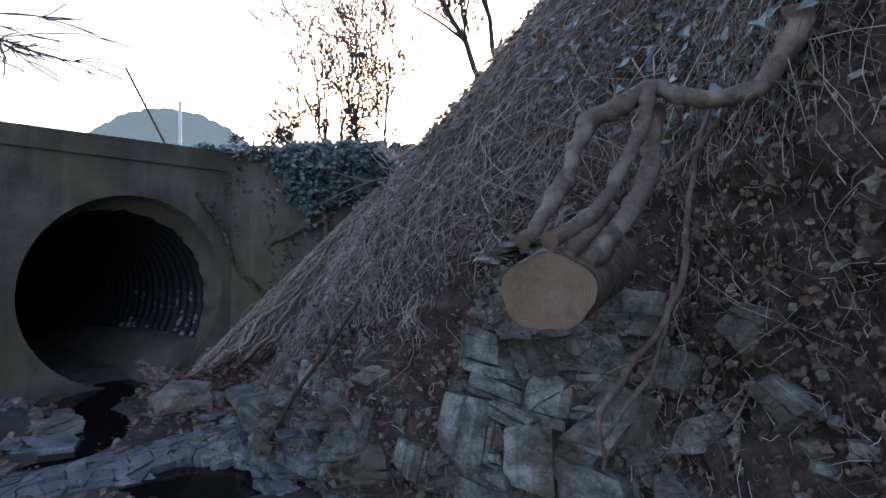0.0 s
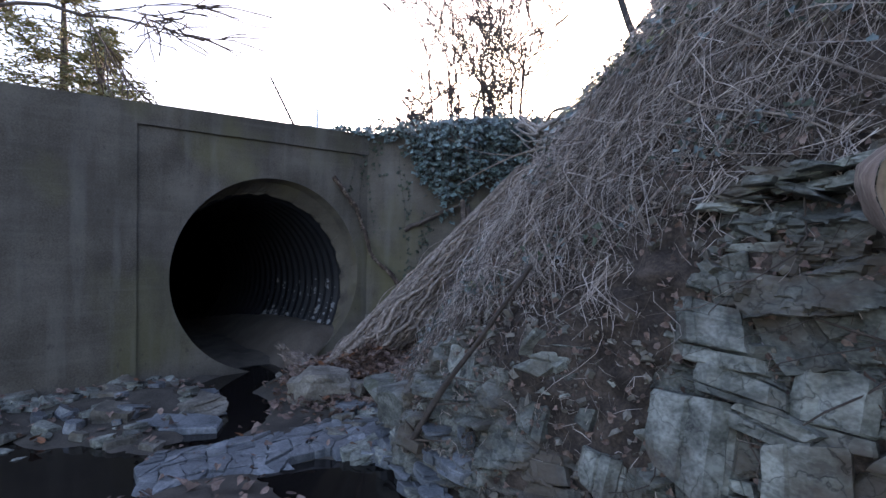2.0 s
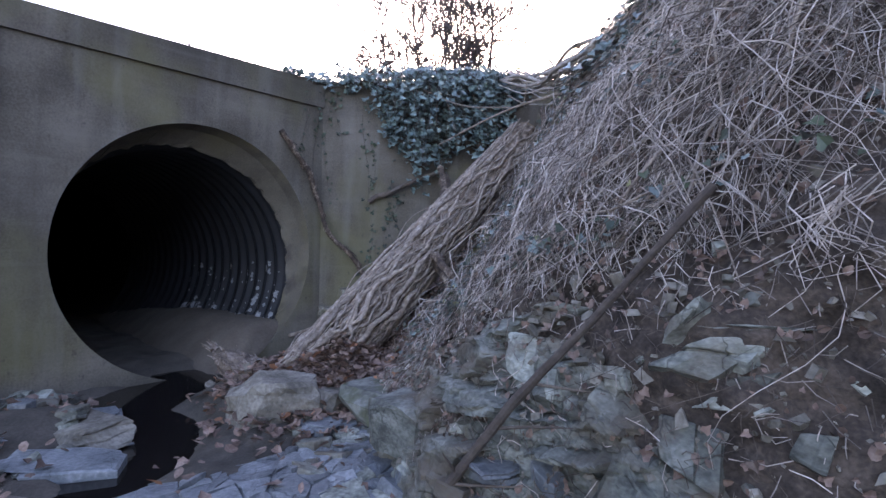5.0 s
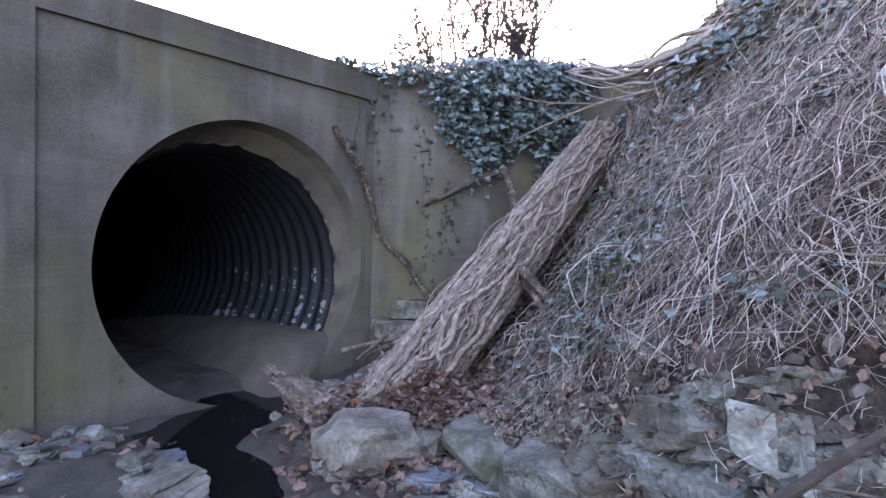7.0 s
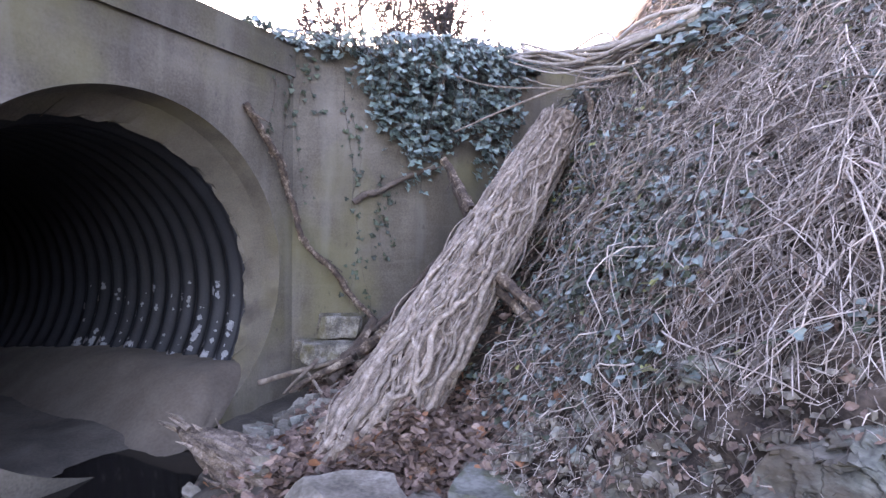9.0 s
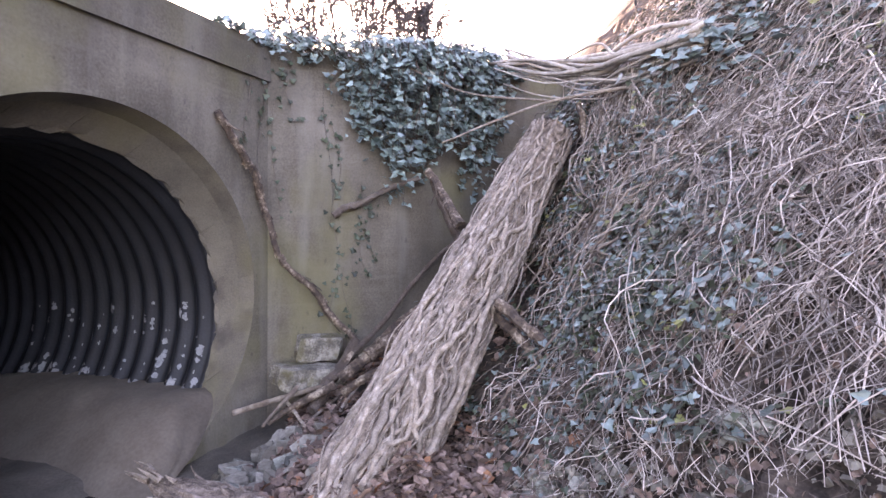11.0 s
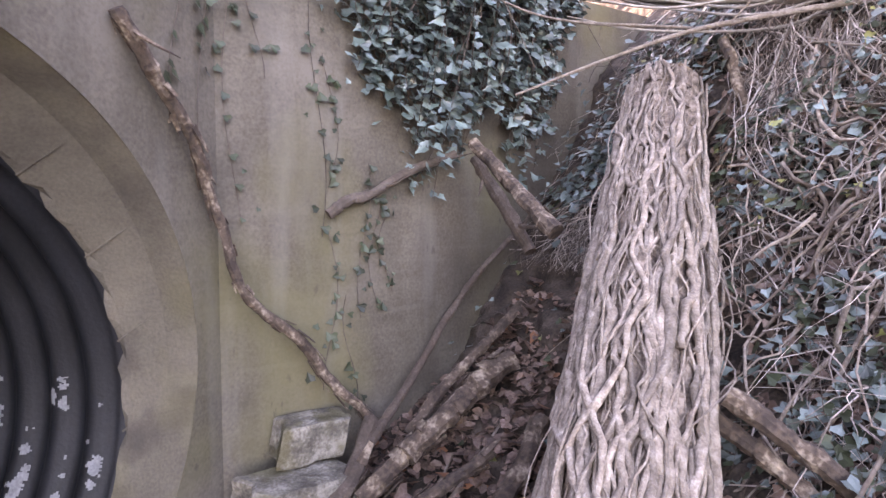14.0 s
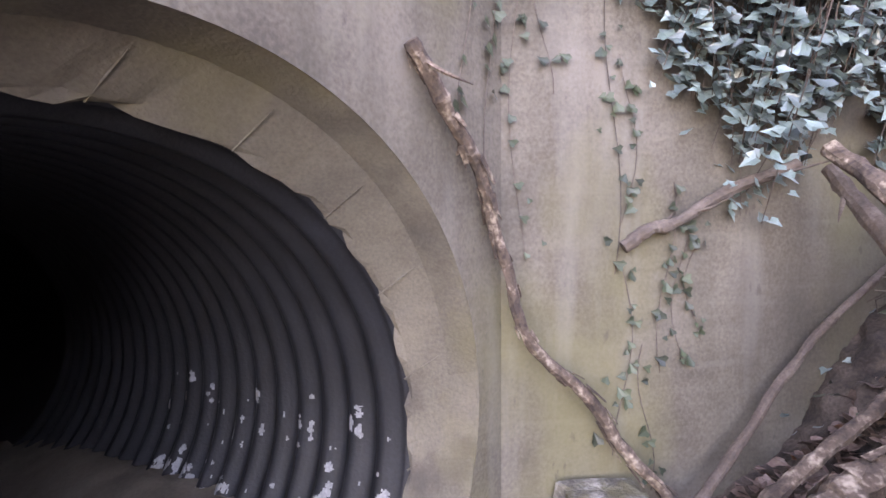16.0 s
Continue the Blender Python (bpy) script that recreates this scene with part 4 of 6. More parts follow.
# rotten wood at the water's edge
def rotten_log():
    """A rotten wedge of trunk, split along the grain, pointed at its upper end."""
    a, b = Vector((-3.98, 7.02, 0.36)), Vector((-2.98, 6.28, 0.08))
    thing = base("rotten_log", b, "rotten splintered log at the water's edge", "log")
    d = (b - a).normalized()
    x = d.cross(Vector((0, 0, 1))).normalized()
    y = x.cross(d)
    n, k = 70, 72
    verts = []
    for i in range(n + 1):
        t = i / n
        r = float(np.interp(t, (0, 0.06, 0.3, 0.6, 0.9, 1), (0.015, 0.05, 0.13, 0.2, 0.21, 0.16)))
        mid = a.lerp(b, t) + Vector((0, 0, 0.04 * math.sin(math.pi * t)))
        for q in range(k):
            g = 2 * math.pi * q / k
            c, e = math.cos(g), math.sin(g)
            grain = abs(noise.noise(Vector((7 * c, 7 * e, t * 2.2)))) ** 0.6
            h = r * (0.82 + 0.30 * grain + 0.12 * fbm(2 * c, 2 * e, t * 3) + 0.10 * noise.noise(Vector((12 * c, 12 * e, t * 14))))
            slip = 0.05 * noise.noise(Vector((6 * c, 6 * e, 5.0)))
            verts.append(mid + d * slip + (x * c * 1.15 + y * e * 0.85) * h - thing.location)
    faces = [(i * k + q, i * k + (q + 1) % k, (i + 1) * k + (q + 1) % k, (i + 1) * k + q) for i in range(n) for q in range(k)] + [tuple(range(k))[::-1], tuple(n * k + q for q in range(k))]
    part("trunk", mesh("trunk", verts, faces, BARK, True), thing)
    rnd = random.Random(52)
    for i in range(26):
        t, g = rnd.uniform(0.0, 0.9), rnd.uniform(-0.3, 3.4)
        r = float(np.interp(t, (0, 0.3, 0.6, 1), (0.03, 0.13, 0.2, 0.2)))
        o = x * math.cos(g) * 1.15 + y * math.sin(g) * 0.85
        p = a.lerp(b, t) + o * r + Vector((0, 0, 0.03)) - thing.location
        L = rnd.uniform(0.06, 0.22)
        h = Heap()
        h.tube([p, p - d * L * 0.5 + o * rnd.uniform(0.0, 0.02), p - d * L + o * rnd.uniform(0.0, 0.04)], [0.012, 0.009, 0.002], 5, True, 0.4, rnd)
        part("splinter", h.mesh("splinter", VINE if i % 2 else BARK), thing)


rotten_log()


# -- stump and roots hanging from the bank --
def stump():
    face, back = Vector((0.41, 2.05, 1.94)), Vector((0.80, 2.85, 2.03))
    thing = base("tree_stump", face, "sawn tree stump overhanging the bank with gnarled roots", "stump")
    d = (back - face).normalized()
    a = d.cross(Vector((0, 0, 1))).normalized()
    b = a.cross(d)
    rnd = random.Random(5)
    k, n = 40, 14
    wob = [1 + 0.08 * math.sin(2 * math.pi * q / k * 2 + 1) + 0.04 * math.sin(2 * math.pi * q / k * 5) for q in range(k)]
    verts = []
    for i in range(n + 1):
        t = i / n
        for q in range(k):
            ang = 2 * math.pi * q / k
            r = (0.178 + 0.05 * t) * wob[q] * (1 + 0.04 * fbm(math.cos(ang) * 4, math.sin(ang) * 4, t * 4))
            verts.append(d * (back - face).length * t + (a * math.cos(ang) * 1.0 + b * math.sin(ang) * 0.92) * r)
    part("trunk", mesh("trunk", verts, [(i * k + q, (i + 1) * k + q, (i + 1) * k + (q + 1) % k, i * k + (q + 1) % k) for i in range(n) for q in range(k)], ROOT, True), thing)
    fv = [Vector(v) * 0.985 - d * 0.006 for v in verts[:k]] + [-d * 0.008]
    part("cut_face", mesh("cut_face", fv, [(q, (q + 1) % k, k) for q in range(k)], CUT), thing, "pale sawn end grain")
    o = thing.location
    roots = [
        ([(1.42, 2.15, 3.12), (1.38, 2.20, 2.89), (1.22, 2.26, 2.77), (1.05, 2.31, 2.77), (0.91, 2.36, 2.83), (0.88, 2.33, 2.68), (0.78, 2.27, 2.50), (0.66, 2.18, 2.32), (0.51, 2.10, 2.20), (0.41, 2.03, 2.15)], [0.065, 0.055, 0.045, 0.046, 0.05, 0.036, 0.034, 0.036, 0.042, 0.039]),
        ([(0.93, 2.42, 2.84), (0.76, 2.38, 2.74), (0.64, 2.33, 2.67), (0.55, 2.25, 2.52), (0.46, 2.17, 2.34), (0.36, 2.08, 2.20), (0.30, 2.03, 2.14)], [0.045, 0.056, 0.05, 0.043, 0.046, 0.036, 0.034]),
        ([(0.97, 2.45, 2.76), (0.94, 2.40, 2.57), (0.87, 2.30, 2.38), (0.74, 2.20, 2.23), (0.62, 2.10, 2.11), (0.54, 2.03, 2.05)], [0.045, 0.052, 0.056, 0.052, 0.048, 0.046]),
        ([(0.73, 2.28, 2.28), (0.59, 2.15, 2.18), (0.47, 2.03, 2.07)], [0.035, 0.042, 0.038]),
        ([(1.38, 2.60, 2.81), (1.18, 2.50, 2.59), (1.03, 2.45, 2.48), (0.80, 2.40, 2.46)], [0.016, 0.013, 0.011, 0.007]),
        ([(1.49, 2.75, 3.11), (1.24, 2.55, 2.69), (1.15, 2.50, 2.22), (1.14, 2.48, 2.04), (1.02, 2.45, 1.75), (0.85, 2.40, 1.57), (0.71, 2.35, 1.33), (0.74, 2.33, 1.13)], [0.014, 0.014, 0.015, 0.018, 0.021, 0.02, 0.018, 0.012]),
        ([(1.10, 2.50, 1.95), (1.00, 2.45, 1.59), (0.83, 2.40, 1.39), (0.73, 2.35, 1.23)], [0.014, 0.016, 0.014, 0.01]),
        ([(1.69, 2.00, 1.60), (1.61, 2.10, 1.46), (1.51, 2.15, 1.34), (1.43, 2.20, 1.13)], [0.02, 0.022, 0.018, 0.012]),
        ([(1.61, 2.25, 1.74), (1.54, 2.20, 1.52), (1.57, 2.20, 1.35)], [0.012, 0.015, 0.012]),
        ([(1.52, 2.30, 1.83), (1.62, 2.20, 1.71), (1.77, 2.10, 1.69)], [0.012, 0.014, 0.014]),
    ]
    for i, (pts, rr) in enumerate(roots):
        line = curve_through([Vector(p) - o for p in pts], 9)
        m = len(line)
        line = [p + Vector((fbm(p.x * 6, p.y * 6, p.z * 6 + i), fbm(p.y * 6, p.z * 6, i), fbm(p.z * 6, p.x * 6, i))) * 0.022 for p in line]
        rad = [float(np.interp(j / (m - 1) * (len(rr) - 1), range(len(rr)), rr)) for j in range(m)]
        h = Heap()
        h.tube(line, [q * (0.82 + 0.24 * fbm(j * 0.6, i * 2.3)) for j, q in enumerate(rad)], 14, True, 0.2, rnd)
        r = part("root", h.mesh("root", ROOT, True), thing)
        if i < 4:
            e, dd = line[-1], (line[-1] - line[-2]).normalized()
            x = dd.orthogonal().normalized()
            y = dd.cross(x)
            part("cut_end", mesh("cut_end", [e + dd * 0.006 + (x * math.cos(2 * math.pi * q / 14) + y * math.sin(2 * math.pi * q / 14)) * rad[-1] * 0.98 for q in range(14)], [tuple(range(14))], CUT), r, "pale sawn root end")


stump()


def root_bundle():
    """A sheaf of peeled pale roots along the top of the wall's end."""
    line = [(-1.14, 9.0, 3.66), (-0.88, 8.45, 3.40), (-0.70, 7.85, 3.26), (-0.60, 7.4, 3.20), (-0.42, 6.95, 3.25)]
    thing = base("root_bundle", line[0], "sheaf of pale woody roots over the wall's end", "roots")
    rnd = random.Random(8)
    for i in range(22):
        off = Vector((rnd.gauss(0, 0.05), rnd.gauss(0, 0.05), rnd.gauss(0, 0.075)))
        pts = [Vector(p) + off + Vector((rnd.gauss(0, 0.035), rnd.gauss(0, 0.05), rnd.gauss(0, 0.045))) - thing.location for p in line]
        h = Heap()
        r = 0.009 + 0.022 * rnd.random() ** 1.5
        c = curve_through(pts, 6)
        h.tube(c, [r * (0.7 + 0.4 * j / len(c)) for j in range(len(c))], 6, True, 0.15, rnd)
        part("root", h.mesh("root", BLEACHED, True), thing)


root_bundle()


# -- stones --
BANK_OB = bpy.data.objects["bank"]
SHAPES = [rock_mesh("stone", (1, 1, 1), 100 + i, ROCK, 13 + i % 6, 0.025) for i in range(14)]
SLABS = [shale_mesh("slab", 130 + i, ROCK, 1 + i % 3) for i in range(10)]
SHALE = [shale_mesh("stone", 300 + i, ROCK, 2 + i % 4) for i in range(16)]
BLOCKS = [block_mesh("stone", 500 + i, ROCK, 1 + i % 3) for i in range(15)]
PLATES = [block_mesh("stone", 540 + i, ROCK, 1) for i in range(8)]
SLATES = [shale_mesh("slate", 160 + i, SLATE, 1 + i % 3) for i in range(12)]
PALES = [rock_mesh("pale_stone", (1, 1, 1), 190 + i, PALE_ROCK, 8, 0.03) for i in range(6)]
SOLID = [rock_mesh("boulder", (1, 1, 1), 220 + i, ROCK, 14, 0.05) for i in range(6)]
PALE_SLABS = [shale_mesh("pale_slab", 240 + i, PALE_ROCK, 1 + i % 2) for i in range(5)]
BOULDERS = [rock_mesh("boulder", (1, 1, 1), 283 + i, PALE_ROCK, 34, 0.05, 1.5) for i in range(2)]
MOSSED = [rock_mesh("boulder", (1, 1, 1), 260 + i, MOSSY, 16, 0.05) for i in range(2)]


def set_stone(name, shapes, at, size, turn, rnd, parent=None, tilt=8, label="", category="", group="", roll=0):
    ob = new(name, shapes[rnd.randrange(len(shapes))])
    if rnd.random() < 0.5:
        turn += 180
    m = Matrix.Translation(at) @ pose(0, 0, 0, rnd.gauss(0, tilt), rnd.gauss(0, tilt + roll), turn) @ Matrix.Diagonal((*size, 1))
    if parent:
        ob.parent = parent
    else:
        tagged(ob, label, category, group)
    ob.matrix_world = m
    return ob


def contour(y, z):
    """Point of the bank at height z, with the level direction along it and the turn of a stone laid along it."""
    w = float(np.interp(z, LEVELS, range(len(LEVELS))))
    a, b = bank(y - 0.1, w), bank(y + 0.1, w)
    t = (b - a).normalized()
    n = Vector((-t.y, t.x, 0))
    return bank(y, w), t, n, math.degrees(math.atan2(t.y, t.x))


def build_bedrock():
    """Fractured beds of shale that crop out of the bank's foot: every joint block stands a little in or out."""
    def grid(name, y0, y1, z0, z1, reach, seed, top):
        ny, nz = int((y1 - y0) / 0.013), int((z1 - z0) / 0.011)
        verts = []
        for j in range(ny + 1):
            y = y0 + (y1 - y0) * j / ny
            for i in range(nz + 1):
                z = z0 + (min(z1, top(y)) - z0) * i / nz
                p, t, n, ang = contour(y, z)
                along = 1.25 * y - 0.4 * p.x
                q = Vector((along * 2.6 + 0.5 * fbm(along * 2, z * 2, seed), (z + 0.16 * along) * 6.0 + 0.5 * fbm(along * 1.3, z * 1.5, seed + 3), seed))
                dist, near = noise.voronoi(q)
                big = noise.cell(near[0] * 3.7 + Vector((seed, 0, 0)))
                r = Vector((q.x * 2.3 + 7, q.y * 2.1, seed + 9))
                dist2, near2 = noise.voronoi(r)
                small = noise.cell(near2[0] * 2.9)
                face = (q - near[0]).dot(Vector((noise.cell(near[0] * 5.1), noise.cell(near[0] * 6.3), 0)))
                crack = max(0, 1 - (dist[1] - dist[0]) / 0.07) * 0.035 + max(0, 1 - (dist2[1] - dist2[0]) / 0.06) * 0.010
                ends = min(1, (y - y0) / 0.2, (y1 - y) / 0.2, (min(z1, top(y)) - z) / 0.12)
                h = reach * (0.35 + 0.45 * big) + 0.03 * small + 0.05 * face - crack + 0.012 * fbm(along * 9, z * 14, seed)
                verts.append(p + n * (h * max(0, ends) - 0.10 * (1 - max(0, ends))))
        faces = [(j * (nz + 1) + i, j * (nz + 1) + i + 1, (j + 1) * (nz + 1) + i + 1, (j + 1) * (nz + 1) + i) for j in range(ny) for i in range(nz)]
        tagged(new(name, mesh(name, verts, faces, ROCK)), "fractured grey shale bedrock cropping out of the bank", "rock", kind="structure")
    grid("bedrock", 2.75, 3.85, 0.05, 2.05, 0.16, 3.0, lambda y: 2.05 if y < 3.7 else 2.05 - 3.0 * (y - 3.7))
    grid("bedrock", 3.75, 5.75, 0.05, 1.2, 0.20, 11.0, lambda y: float(np.interp(y, (3.75, 4.1, 4.4, 4.8, 5.2, 5.75), (0.62, 0.75, 1.08, 1.2, 0.95, 0.55))))


def outcrop():
    """Courses of shale in the bank's face; the big ones set by hand."""
    rnd = random.Random(17)
    def lay(y, z, L, H, D=None, proud=0.0, shapes=SHAPES, tilt=6, turn=0):
        p, t, n, ang = contour(y, z)
        D = D or 0.28
        set_stone("stone", shapes, p + n * (proud - D * 0.22), (L * 1.15, D, H * 1.1), ang + turn, rnd, BANK_OB, tilt, roll=5)
    def place(x, y, z, L, H, D=0.34, turn=-38, lean=10, roll=0, shapes=BLOCKS):
        """A block whose front is centred at the point; lean tips its face back."""
        ob = new("stone", shapes[rnd.randrange(len(shapes))])
        ob.parent = BANK_OB
        back = Matrix.Rotation(radians(turn), 3, "Z") @ Vector((0, D * 0.42, 0))
        ob.matrix_world = Matrix.Translation(Vector((x, y, z)) + back) @ pose(0, 0, 0, -lean, roll, turn) @ Matrix.Diagonal((L, D, H, 1))
    # the stacked outcrop under the stems: blocks, then beds, then the plates on the ledge
    for x, y, z, L, H, lean, roll in ((0.24, 3.50, 1.35, 0.46, 0.27, 24, 3), (0.30, 3.36, 1.14, 0.46, 0.13, 18, 8), (0.42, 3.28, 1.03, 0.34, 0.14, 10, 12),
                                      (0.42, 3.49, 1.59, 0.50, 0.15, 8, 0), (0.56, 3.35, 1.37, 0.30, 0.30, 16, -14), (0.62, 3.22, 1.13, 0.36, 0.34, 14, 6),
                                      (0.12, 3.42, 0.88, 0.44, 0.40, 14, 4), (0.52, 3.14, 0.80, 0.36, 0.42, 8, -5), (0.80, 3.02, 0.9, 0.36, 0.44, 8, 3), (0.28, 3.22, 0.52, 0.5, 0.36, 10, 0),
                                      (0.47, 3.55, 1.75, 0.52, 0.15, 6, 2), (0.50, 3.58, 1.88, 0.46, 0.11, 6, -3), (0.85, 3.22, 1.66, 0.40, 0.22, 8, 3), (0.95, 3.10, 1.42, 0.42, 0.30, 10, -6),
                                      (1.02, 2.98, 1.14, 0.42, 0.32, 8, 4), (0.88, 3.30, 1.88, 0.40, 0.18, 6, 4), (1.12, 3.0, 1.72, 0.3, 0.26, 8, 0), (0.86, 2.84, 0.66, 0.5, 0.4, 8, 0), (1.22, 2.75, 1.45, 0.26, 0.24, 8, 8)):
        place(x, y, z, L, H, 0.36, -38 + rnd.gauss(0, 4), lean + rnd.gauss(0, 2), roll)
    for i in range(40):
        f = rnd.random()
        p = Vector((0.30, 3.72, 2.03)).lerp(Vector((0.95, 3.28, 2.18)), f)
        place(p.x - 0.05 + rnd.gauss(0, 0.03), p.y - 0.07 + rnd.gauss(0, 0.03), p.z + rnd.uniform(-0.06, 0.06), rnd.uniform(0.10, 0.26), rnd.uniform(0.018, 0.04), rnd.uniform(0.14, 0.26), -38 + rnd.gauss(0, 18), rnd.gauss(2, 5), rnd.gauss(-3, 8), PLATES)
    for i in range(22):  # small pieces wedged between the blocks
        f, z = rnd.random(), rnd.uniform(0.5, 1.95)
        p = Vector((0.16, 3.50, z)).lerp(Vector((0.98, 2.98, z)), f) + Vector((0.10, 0.16, 0)) * (z - 1.0)
        place(p.x, p.y, z, rnd.uniform(0.08, 0.18), rnd.uniform(0.04, 0.11), 0.2, -38 + rnd.gauss(0, 12), rnd.gauss(12, 8), rnd.gauss(0, 12))
    # the pale blocks that stand out of the soil, with two tilted plates on top
    for x, y, z, L, H, D, turn, lean, roll in ((-0.54, 4.02, 1.06, 0.28, 0.17, 0.2, -22, 22, 4), (-0.47, 4.0, 0.94, 0.2, 0.12, 0.2, -25, 20, -10), (-0.42, 4.0, 1.19, 0.24, 0.035, 0.15, -20, 5, 2),
                                               (-0.62, 4.06, 1.20, 0.20, 0.035, 0.12, -30, 30, -48), (-0.12, 3.86, 1.06, 0.09, 0.12, 0.1, -20, 20, 20), (-0.30, 3.84, 0.82, 0.12, 0.12, 0.12, -40, 15, 8)):
        place(x, y, z, L, H, D, turn, lean, roll)
    # blocks of the fractured face lower down, beside the long stick
    for x, y, z, L, H, lean, roll in ((-1.12, 4.50, 0.90, 0.34, 0.24, 18, 9), (-0.86, 4.30, 0.86, 0.24, 0.16, 24, -6), (-1.20, 4.47, 0.60, 0.40, 0.16, 14, 14), (-0.60, 4.03, 0.70, 0.26, 0.2, 22, 12),
                                      (-0.50, 3.88, 0.44, 0.36, 0.22, 14, -9), (-0.25, 3.70, 0.56, 0.26, 0.2, 20, 10), (-1.06, 4.56, 1.10, 0.24, 0.12, 25, 8)):
        place(x, y, z, L, H, 0.3, -36 + rnd.gauss(0, 12), lean + rnd.gauss(0, 5), roll)
    # loose plates along the shelf between the stick and the log's foot
    for i in range(40):
        f, z = rnd.random(), rnd.uniform(0.25, 1.15)
        p = Vector((-1.72, 5.45, 0)).lerp(Vector((-1.0, 4.45, 0)), f)
        place(p.x + 0.25 * (z - 0.5), p.y + 0.12 * (z - 0.5), z, rnd.uniform(0.10, 0.34), rnd.uniform(0.02, 0.07), 0.28, -50 + rnd.gauss(0, 16), rnd.gauss(10, 8), rnd.gauss(9, 7), BLOCKS if i % 2 else PLATES)
    for y, z, L, H in ((2.6, 1.2, 0.22, 0.14), (2.2, 1.5, 0.24, 0.12), (2.45, 1.75, 0.2, 0.2), (2.0, 1.0, 0.3, 0.2), (2.55, 0.8, 0.35, 0.25)):
        lay(y, z, L, H, 0.26, 0.05, BLOCKS, 12)
    # loose plates and chips on the soil
    for i in range(150):
        y = rnd.uniform(1.6, 6.2)
        z = rnd.uniform(0.3, 1.5 if y < 4.6 else 0.8)
        s = rnd.uniform(0.03, 0.11)
        lay(y, z, s, s * 0.6, s, rnd.uniform(0.02, 0.05), SHAPES if rnd.random() < 0.7 else PALES, 30, rnd.uniform(0, 360))


build_bedrock()
outcrop()


def slate_shelf():
    """A low tongue of slate in the stream, split by joints into plates that still lie together."""
    rnd = random.Random(61)
    a, b = Vector((-1.75, 5.75, 0)), Vector((-3.55, 4.20, 0))
    d = (b - a).normalized()
    s = Vector((-d.y, d.x, 0))
    length = (b - a).length
    shelf = base("slate_shelf", (-2.6, 5.0, 0.05), "low shelf of wet blue-grey slate split by joints", "rock")
    rows, cols = 7, 15
    corner = {}
    for j in range(cols + 1):
        f = j / cols
        lo, hi = -0.36 - 0.10 * math.sin(3.1 * f), 0.34 + 0.12 * math.sin(2.4 * f + 0.4)
        for i in range(rows + 1):
            g = i / rows
            u = f * length + rnd.gauss(0, 0.035) + 0.10 * (g - 0.5)
            v = lo + (hi - lo) * g + rnd.gauss(0, 0.026) + 0.03 * fbm(f * 5, g * 3)
            edge = 2 * abs(g - 0.5)
            z = 0.135 - 0.06 * f - 0.11 * edge ** 3 + 0.03 * fbm(f * 4, g * 2.5, 4)
            corner[i, j] = a + d * u + s * v + Vector((0, 0, z))
    for j in range(cols):
        for i in range(rows):
            if (i in (0, rows - 1)) and rnd.random() < 0.22:
                continue
            q = [corner[i, j], corner[i + 1, j], corner[i + 1, j + 1], corner[i, j + 1]]
            if rnd.random() < 0.35:  # a diagonal joint
                sets = [[q[0], q[1], q[2]], [q[0], q[2], q[3]]]
            else:
                sets = [q]
            for poly in sets:
                mid = sum(poly, Vector()) / len(poly)
                lift = rnd.gauss(0, 0.008)
                tip = Vector((rnd.gauss(0, 0.035), rnd.gauss(0, 0.035), 0))
                line = []
                for k in range(len(poly)):
                    p, n = poly[k], poly[(k + 1) % len(poly)]
                    line += [p.lerp(n, 0.07), p.lerp(n, 0.36) + s * rnd.gauss(0, 0.008), p.lerp(n, 0.66) + d * rnd.gauss(0, 0.008), p.lerp(n, 0.93)]
                m = len(line)
                def top(p, f, drop):
                    r = mid + (p - mid) * f
                    return r + Vector((0, 0, lift + tip.dot(p - mid) - drop)) - shelf.location
                rings = [[top(p, 0.99, 0.09) for p in line], [top(p, 0.985, 0.012) for p in line], [top(p, 0.945, 0.0) for p in line]]
                vs = [v for r in rings for v in r] + [top(mid, 1, -0.004)]
                fs = [(r * m + k, r * m + (k + 1) % m, (r + 1) * m + (k + 1) % m, (r + 1) * m + k) for r in range(2) for k in range(m)]
                fs += [(2 * m + k, 2 * m + (k + 1) % m, 3 * m) for k in range(m)]
                part("plate", mesh("plate", vs, fs, SLATE), shelf)


